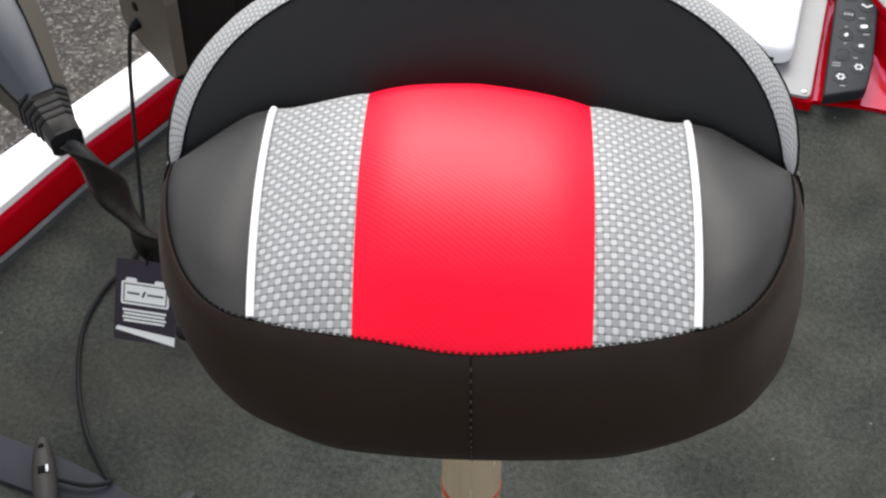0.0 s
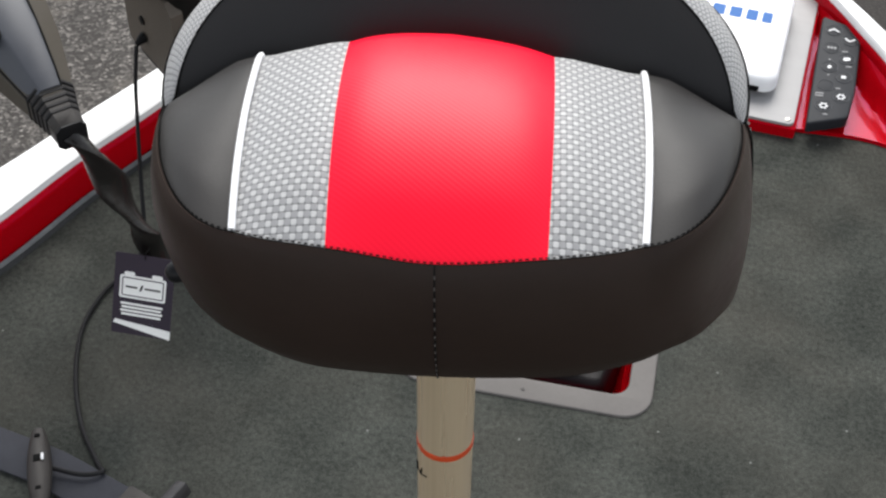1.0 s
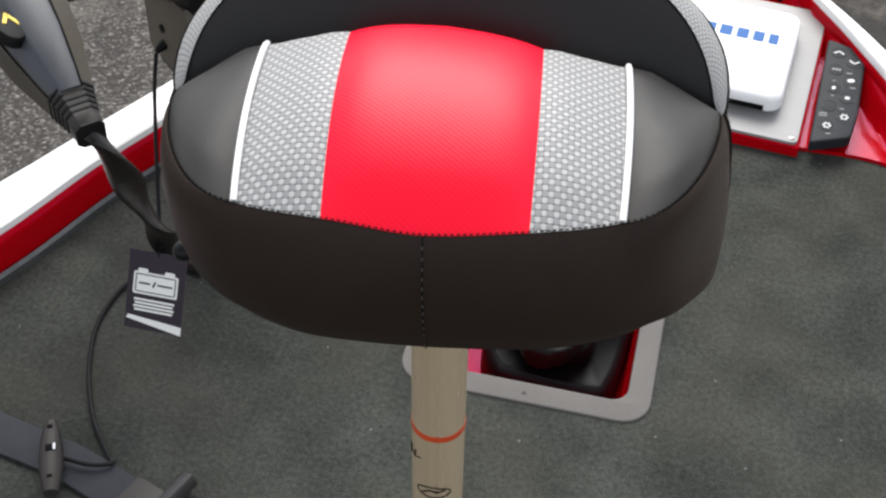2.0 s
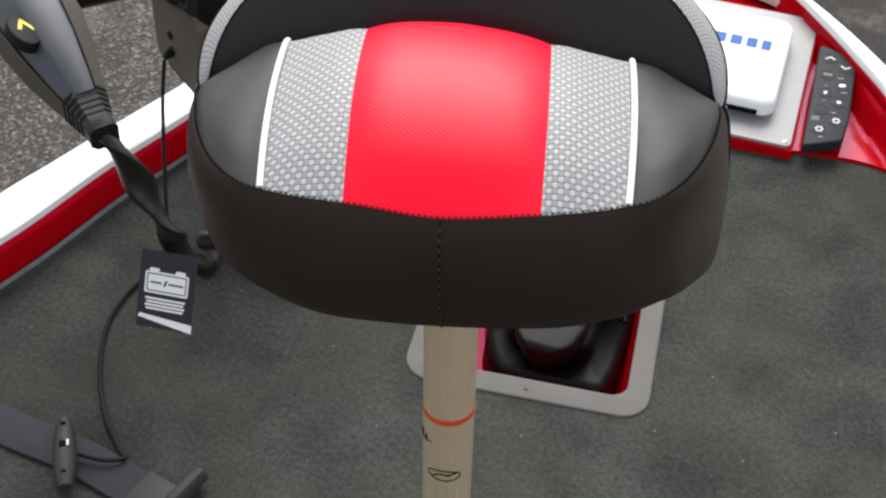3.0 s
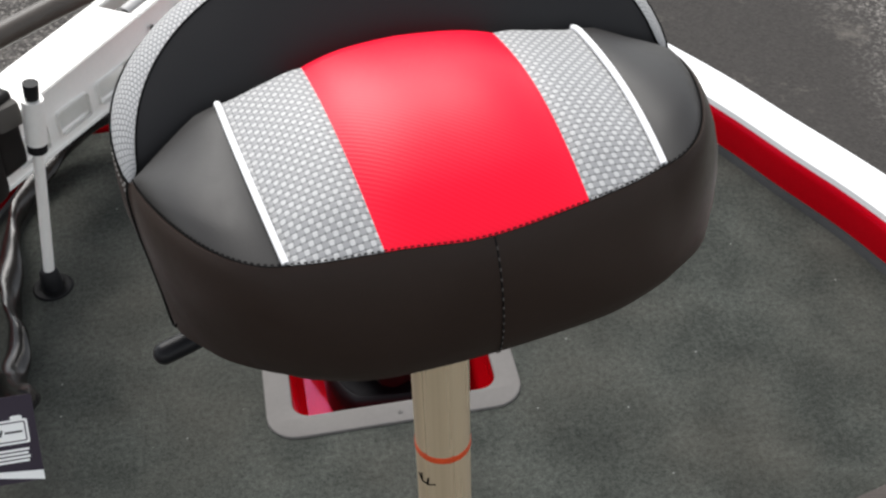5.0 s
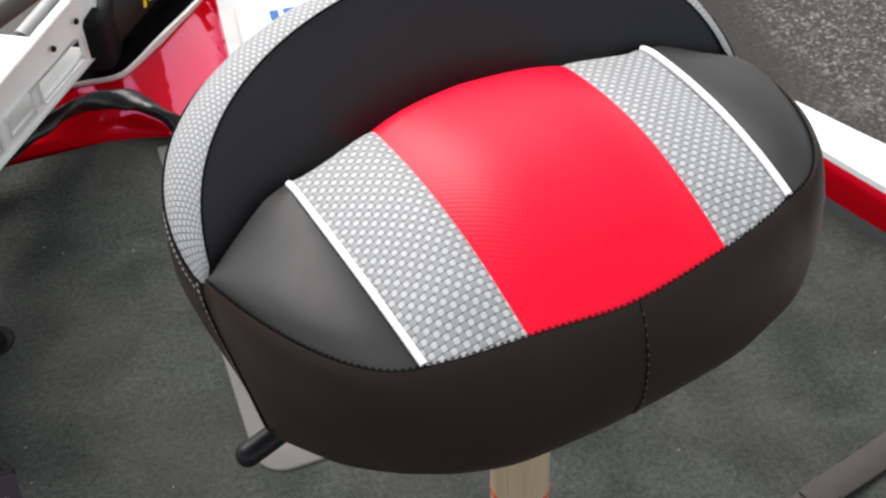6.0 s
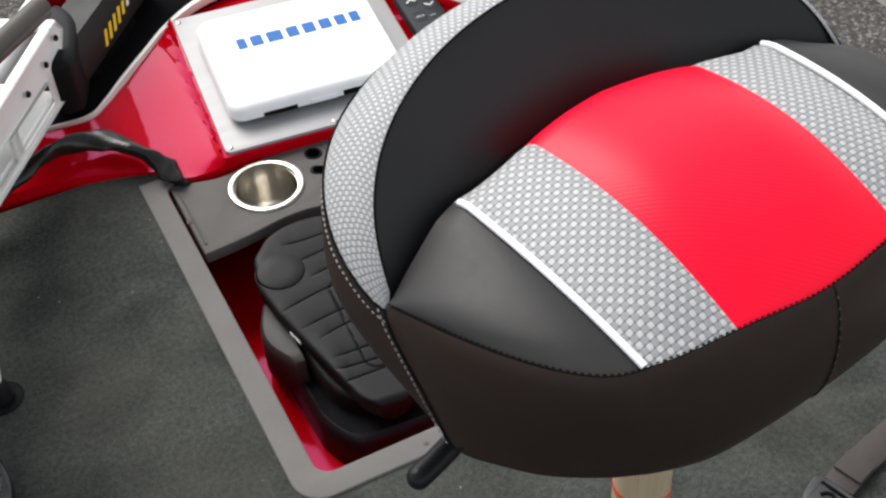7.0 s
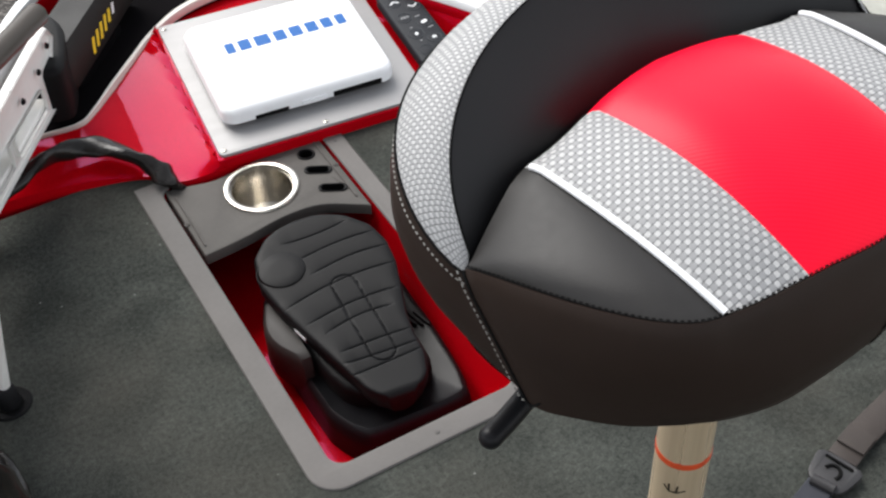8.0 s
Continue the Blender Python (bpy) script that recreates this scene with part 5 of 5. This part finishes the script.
cover_out = [(-0.088, 0.262), (-0.080, 0.252), (0.066, 0.268), (0.070, 0.262), (0.086, 0.272), (0.089, 0.30), (0.089, 0.425), (-0.070, 0.425), (-0.088, 0.405)]
part("front_cover", prism([(-y, z) for y, z in cover_out][::-1], -0.1075, -0.085, HM, 0.002), M_COVER_OLIVE, housing, "olive-brown cover")
part("screw", lathe([(0.0005, 0.0015), (0.0035, 0.0015), (0.005, 0.0004), (0.008, 0.0012), (0.0085, -0.001)], 14, m=HM @ pose(-0.1095, 0.024, 0.338, 0, -90, 0)), M_PLASTIC, housing)
part("cable_gland", lathe([(0.0095, 0.0), (0.009, 0.008), (0.0065, 0.016), (0.0045, 0.022)], 16, m=HM @ pose(-0.107, 0.024, 0.305, 0, -120, 0)), M_PLASTIC, housing)
window = slab(round_poly([(-0.052, 0.400), (0.029, 0.400), (0.031, 0.545), (-0.012, 0.552), (-0.052, 0.505)], 0.016), (), 0.084, 0.0915, 0.002)
for v in window.verts:
    v.co = HM @ Vector((v.co.x, -v.co.z, v.co.y))
part("side_window", window, M_INK, housing, "black recessed window")
part("lower_block", box(0.060, 0.070, 0.150, HM @ pose(0.045, -0.045, 0.335), 0.012, 3), M_HOUSING, housing, "black lower block")
for k in range(3):
    part("spring_coil", lathe([(0.020 + 0.0028 * math.cos(a), 0.0028 * math.sin(a)) for a in np.linspace(0, 2 * math.pi, 9)], 18, m=HM @ pose(-0.034 + 0.010 * k, -0.082, 0.500, 0, 90, 0)), M_ALU_PLATE, housing, "steel coil")
for x, z in ((0.006, 0.414), (0.021, 0.425)):
    part("bolt", lathe([(0.0005, 0.003), (0.005, 0.003), (0.006, 0)], 12, m=HM @ pose(x, -0.0915, z, 90, 0, 0)), M_ALU_PLATE, housing)
cm = Matrix.Translation(SH[1].lerp(SH[2], 0.13)) @ hd.to_track_quat("Z", "Y").to_matrix().to_4x4()
part("collar", lathe([(0.0215, -0.040), (0.030, -0.038), (0.032, -0.014), (0.030, -0.010), (0.060, -0.006), (0.067, 0.0), (0.069, 0.014), (0.064, 0.060)], 32, m=cm), M_HOUSING, motor, "black collar")
part("collar_rim", lathe([(0.053, -0.007), (0.056, -0.012), (0.060, -0.008), (0.058, -0.003)], 32, m=cm), M_PLASTIC, motor)
yoke = []
for a in np.linspace(-2.35, 2.35, 19):
    yoke.append(cm @ Vector((0.033 * math.sin(a), 0.033 * math.cos(a) + 0.004, -0.024)))
part("clamp_yoke", tube(yoke, lambda t: 0.0125 - 0.004 * abs(2 * t - 1), 12), M_HEAD_SIDE, motor, "dark grey clamp yoke")
part("clamp_knob", tube([cm @ Vector((-0.030, 0.066, -0.024)), cm @ Vector((-0.012, 0.072, -0.024)), cm @ Vector((0.012, 0.072, -0.024)), cm @ Vector((0.030, 0.066, -0.024))], lambda t: 0.011 + 0.004 * math.sin(math.pi * t), 12), M_HEAD_SIDE, motor, "grey clamp knob")
part("clamp_stem", tube([cm @ Vector((0, 0.040, -0.024)), cm @ Vector((0, 0.070, -0.024))], 0.008, 12), M_PLASTIC_GREY, motor)
part("clamp_bolt", tube([cm @ Vector((0.020, -0.030, -0.038)), cm @ Vector((-0.020, -0.030, -0.038))], 0.005, 10), M_STEEL, motor)
# motor pod under the bow
PODM = Matrix.Translation((-0.176, 1.740, 0.110)) @ Matrix.Rotation(radians(50), 4, "Z")
pod = part("motor_pod", prism([(-0.030, -0.055), (0.030, -0.055), (0.050, -0.03), (0.050, 0.035), (0.036, 0.062), (-0.036, 0.062), (-0.050, 0.035), (-0.050, -0.03)], -0.15, 0.24, PODM, 0.008), M_HOUSING, motor, "black motor pod with yellow marks")
for k, w in enumerate((0.030, 0.030, 0.030, 0.030, 0.024, 0.020)):
    part("yellow_bar", box(0.011, 0.0008, w * 1.2, PODM @ pose(0.000 + 0.023 * k, -0.0508, 0.002 + 0.003 * k, 0, 14, 0)), M_YELLOW if k < 5 else M_KEY_PRINT, pod, "yellow printed bar" if k < 5 else "white printed bar", smooth=False)

# control head
B0, B1 = Vector((-0.632, 0.484, 0.466)), Vector((-0.895, 0.742, 0.517))
hd0 = (B1 - B0).normalized()
hs0 = hd0.cross(Vector((0, 0, 1))).normalized()
hu0 = hs0.cross(hd0)


def head_ring(s, w, h, cut=0.45, up=0.0):
    c = B0 + hd0 * s + hu0 * up
    w *= 0.86
    o = [(-1, -cut), (-1, cut), (-cut, 1), (cut, 1), (1, cut), (1, -cut), (cut, -1), (-cut, -1)]
    return [c + hs0 * w * a + hu0 * h * b for a, b in o]


bm = ring_loft([head_ring(0.062, 0.034, 0.030), head_ring(0.10, 0.046, 0.040), head_ring(0.18, 0.066, 0.056), head_ring(0.26, 0.078, 0.064), head_ring(0.34, 0.080, 0.066), head_ring(0.40, 0.070, 0.058), head_ring(0.42, 0.05, 0.045)])
bmesh.ops.bevel(bm, geom=[e for e in bm.edges if e.calc_face_angle(0) > 0.5], offset=0.006, segments=3, affect="EDGES")
head = part("control_head", bm, M_HEAD_SIDE, motor, "olive-grey control head")


def head_top(s, w, h):
    c = B0 + hd0 * s
    w *= 0.86
    return [c + hs0 * a * w + hu0 * b * h for a, b in ((-0.92, 0.52), (-0.50, 1.03), (-0.40, 1.10), (0.40, 1.10), (0.50, 1.03), (0.50, 0.90), (-0.5, 0.90), (-0.86, 0.48))]


bm = ring_loft([head_top(0.070, 0.036, 0.032), head_top(0.10, 0.046, 0.040), head_top(0.18, 0.066, 0.056), head_top(0.26, 0.078, 0.064), head_top(0.34, 0.080, 0.066), head_top(0.38, 0.072, 0.060)])
part("top_shell", bm, M_HEAD, head, "blue-grey top shell")
for side in (-1, 1):
    crest = []
    for s_at, w_at, h_at in ((0.070, 0.036, 0.032), (0.10, 0.046, 0.040), (0.18, 0.066, 0.056), (0.26, 0.078, 0.064), (0.34, 0.080, 0.066), (0.38, 0.072, 0.060)):
        w_at *= 0.86
        crest.append(B0 + hd0 * s_at + hs0 * w_at * (-0.93 if side < 0 else 0.52) + hu0 * h_at * (0.53 if side < 0 else 1.02))
    part("shell_seam", tube(spline(crest, 4), 0.0016, 6), M_INK, head, "dark seam line")
boot = part("boot", ring_loft([head_ring(0.004, 0.022, 0.019, 0.6), head_ring(0.007, 0.0245, 0.021, 0.6), head_ring(0.030, 0.0265, 0.0225, 0.6), head_ring(0.074, 0.0375, 0.032, 0.52), head_ring(0.086, 0.040, 0.035, 0.5)]), M_PLASTIC_GREY, head, "dark grey rubber boot")
for k in range(5):
    at, w = 0.032 + 0.0105 * k, 0.0272 + 0.0026 * k
    loop = [head_ring(at + ds, w * g, w * 0.855 * g, 0.6 - 0.016 * k) for ds, g in ((0, 0.97), (0.001, 1.055), (0.0045, 1.075), (0.0055, 0.99))]
    part("rib", ring_loft(loop), M_RUBBER, boot, "raised black rib")
part("rib", ring_loft([head_ring(0.002 + ds, 0.0245 * g, 0.021 * g, 0.6) for ds, g in ((0, 0.9), (0.001, 1.05), (0.004, 1.05), (0.005, 0.95))]), M_RUBBER, boot, "raised black rib")
bt = Matrix(((hd0.x, hs0.x, hu0.x, 0), (hd0.y, hs0.y, hu0.y, 0), (hd0.z, hs0.z, hu0.z, 0), (0, 0, 0, 1)))
bc = B0 + hd0 * 0.205 - hs0 * 0.040 + hu0 * 0.058
BM = Matrix.Translation(bc) @ bt @ pose(0, 0, 0, -20, 0, 0)
btn = part("head_button", ring_loft([[BM @ Vector((0.037 * k * math.cos(a), 0.023 * k * math.sin(a), z)) for a in np.linspace(0, 2 * math.pi, 25)[:-1]] for k, z in ((1.05, -0.01), (1.05, 0.004), (0.98, 0.0075), (0.8, 0.009), (0.02, 0.0095))], True), M_PLASTIC, head, "black oval button")
b2 = box(0.026, 0.006, 0.002, BM @ pose(0.008, -0.004, 0.0095, 0, 0, 24))
box(0.026, 0.006, 0.002, BM @ pose(0.006, 0.007, 0.0095, 0, 0, -32), bm=b2)
part("button_mark", b2, M_YELLOW, btn, "yellow chevron", smooth=False)

# wrapped power lead from the head to the console
LOOM = [(-0.642, 0.498, 0.467), (-0.611, 0.499, 0.400), (-0.584, 0.501, 0.325), (-0.560, 0.508, 0.245), (-0.548, 0.548, 0.165), (-0.566, 0.625, 0.085), (-0.600, 0.72, 0.035), (-0.605, 0.82, 0.022), (-0.622, 0.92, 0.022), (-0.634, 1.05, 0.024), (-0.622, 1.18, 0.028), (-0.56, 1.30, 0.040),
        (-0.465, 1.385, 0.065), (-0.38, 1.435, 0.072), (-0.30, 1.465, 0.068), (-0.225, 1.452, 0.060), (-0.170, 1.395, 0.046), (-0.142, 1.352, 0.028), (-0.128, 1.335, 0.008), (-0.122, 1.328, -0.014)]
lead = thing("power_lead", pose(0, 0, 0), "shiny black wrapped power lead lying over the carpet", "cable")
loom = spline(LOOM, 8)
cut = 34
part("sleeve", tube(loom[:cut + 1], lambda t: 0.0245 - 0.0030 * t + 0.0014 * math.sin(t * 23), 16, flat=0.50, twist=1.1), M_SHEEN, lead, "black sleeve out of the boot")
part("sleeve_end", tube(loom[cut - 3:cut + 3], 0.0182, 14, flat=0.9), M_RUBBER, lead, "matte black taped end")
part("loom", tube(loom[cut:], lambda t: 0.0225 + 0.0030 * math.sin(t * 44) + 0.0016 * math.sin(t * 131 + 1), 16, flat=0.58, twist=3.4), M_SHEEN, lead, "twisted shiny black wrapping")
# hang tag
tag = thing("hang_tag", pose(-0.5500, 0.463, 0.270, 62, 4, 4), "dark purple cardboard hang tag with white print on the lead", "hang tag")
TW, TH = 0.090, 0.128
part("card", slab(rounded(-TW / 2, -TH, TW / 2, 0, 0.002, 2), (), -0.0006, 0.0006), M_TAG, tag, "dark purple card", smooth=False)
part("print_frame", slab(rounded(-0.036, -0.070, 0.034, -0.034, 0.003, 3), [rounded(-0.033, -0.067, 0.031, -0.037, 0.002, 3)], 0.0006, 0.0011), M_CARD_WHITE, tag, "white outlined box", smooth=False)
part("print_block", box(0.060, 0.026, 0.0005, pose(-0.001, -0.052, 0.0009)), M_CARD_WHITE, tag, smooth=False)
for x in (-0.022, 0.020):
    part("print_terminal", slab(pill((x, -0.0315), 0.005, 0.0032, 0), (), 0.0006, 0.0011), M_CARD_WHITE, tag, smooth=False)
for x, w in ((-0.018, 0.018), (0.014, 0.024)):
    part("print_bar", box(w, 0.0030, 0.0004, pose(x, -0.052, 0.0013)), M_BUCKLE, tag, smooth=False)
part("print_bolt", box(0.003, 0.010, 0.0004, pose(-0.003, -0.052, 0.0013, 0, 0, -20)), M_INK, tag, smooth=False)
for k in range(4):
    part("print_bar", box(0.064 - 0.004 * (k % 2), 0.0034, 0.0005, pose(-0.001, -0.079 - 0.0056 * k, 0.0009)), M_CARD_WHITE, tag, smooth=False)
part("print_foot", slab([(-0.043, -0.112), (0.045, -0.128), (0.045, -0.114), (-0.040, -0.106)], (), 0.0006, 0.0011), M_CARD_WHITE, tag, "white lower corner", smooth=False)
part("tie_string", tube([(0, -0.006, 0.001), (0.0, 0.004, 0.004), (0.004, 0.012, -0.004)], 0.0009, 5), M_INK, tag)

# thin lead from the housing to the sensor on the strap
THIN = [HM @ Vector((-0.126, 0.024, 0.292)), (-0.742, 0.885, 0.24), (-0.742, 0.86, 0.16), (-0.730, 0.81, 0.075), (-0.705, 0.735, 0.012), (-0.70, 0.67, 0.005), (-0.724, 0.595, 0.005), (-0.726, 0.51, 0.005), (-0.694, 0.412, 0.005), (-0.645, 0.325, 0.005),
        (-0.590, 0.262, 0.008), (-0.575, 0.245, 0.017), (-0.605, 0.231, 0.021), (-0.660, 0.232, 0.024)]
tagged(part("sensor_cable", tube(spline(THIN, 8), 0.0038, 8), M_RUBBER), "thin black cable trailing over the carpet", "cable")
strap = thing("tie_down_strap", pose(0, 0, 0), "flat grey webbing strap with buckle lying on the carpet", "strap")
part("webbing", ribbon(spline([(-1.02, 0.315, 0.006), (-0.88, 0.288, 0.006), (-0.765, 0.260, 0.006), (-0.66, 0.240, 0.007), (-0.56, 0.208, 0.008), (-0.47, 0.178, 0.008), (-0.36, 0.135, 0.006), (-0.2, 0.06, 0.006)], 6), 0.066, 0.005), M_STRAP, strap)
part("buckle", box(0.060, 0.062, 0.012, pose(-0.505, 0.192, 0.016, 0, 0, -20), 0.004), M_PLASTIC_GREY, strap, "dark grey buckle")
part("buckle_tongue", box(0.022, 0.070, 0.022, pose(-0.455, 0.212, 0.024, 0, -24, -20), 0.004), M_BUCKLE, strap)
sensor = thing("cable_sensor", pose(-0.668, 0.232, 0.027, 0, 0, 26), "grey cigar-shaped sensor clipped over the strap", "sensor")
part("body", tube([(0, y, 0) for y in np.linspace(-0.075, 0.062, 15)], lambda t: 0.0185 * max(0.42, math.sin(math.pi * (0.12 + 0.80 * t)) ** 0.5), 18, flat=0.85), M_PLASTIC_GREY, sensor, "grey moulded body")
for y in (0.044, -0.052):
    part("hole", box(0.008, 0.005, 0.003, pose(0, y, 0.0125)), M_INK, sensor)
part("cable_entry", box(0.016, 0.012, 0.004, pose(0.002, 0.0, 0.0150), 0.001), M_INK, sensor)
part("cable_pin", box(0.004, 0.012, 0.004, pose(0.0075, 0.0, 0.0158), 0.001), M_KEY_PRINT, sensor)

strap2 = thing("tie_down_strap", pose(0, 0, 0), "taupe webbing strap with grey metal buckle on the carpet", "strap")
part("webbing", ribbon(spline([(0.515, 0.180, 0.012), (0.58, 0.202, 0.010), (0.66, 0.222, 0.007), (0.76, 0.250, 0.006), (0.92, 0.30, 0.006), (1.05, 0.34, 0.006)], 6), 0.047, 0.005), M_STRAP_TAUPE, strap2)
BK = pose(0.486, 0.168, 0.010, 0, 0, 18) @ Matrix.Diagonal((0.9, 0.88, 1.0, 1.0))
part("buckle", slab([(p.x, p.y) for p in spline([(0.030, -0.036, 0), (0.030, 0.036, 0), (0.0, 0.040, 0), (-0.030, 0.030, 0), (-0.042, 0.0, 0), (-0.034, -0.030, 0), (0.0, -0.041, 0)], 4, True)], [rounded(0.018, -0.027, 0.025, 0.027, 0.003)], 0.0, 0.007, 0.002), M_BUCKLE, strap2, "grey metal buckle plate").matrix_local = BK
hook = tube([BK @ Vector((-0.004 + 0.015 * math.cos(a) * 1.0, 0.014 * math.sin(a), 0.0078)) for a in np.linspace(-2.2, 1.4, 12)], 0.0032, 6)
part("buckle_mark", hook, M_INK, strap2)
part("roller", tube([BK @ Vector((-0.034, -0.022, 0.009)), BK @ Vector((-0.038, 0.020, 0.009))], 0.0085, 12), M_BUCKLE, strap2, "round metal roller")
part("webbing_fold", box(0.040, 0.046, 0.006, pose(0.556, 0.194, 0.018, 0, -3, 18), 0.002), M_STRAP_TAUPE, strap2)
part("tail", ribbon(spline([(0.47, 0.165, 0.012), (0.43, 0.152, 0.010), (0.38, 0.135, 0.006), (0.28, 0.09, 0.006)], 5), 0.042, 0.005), M_STRAP, strap2, "dark webbing tail")
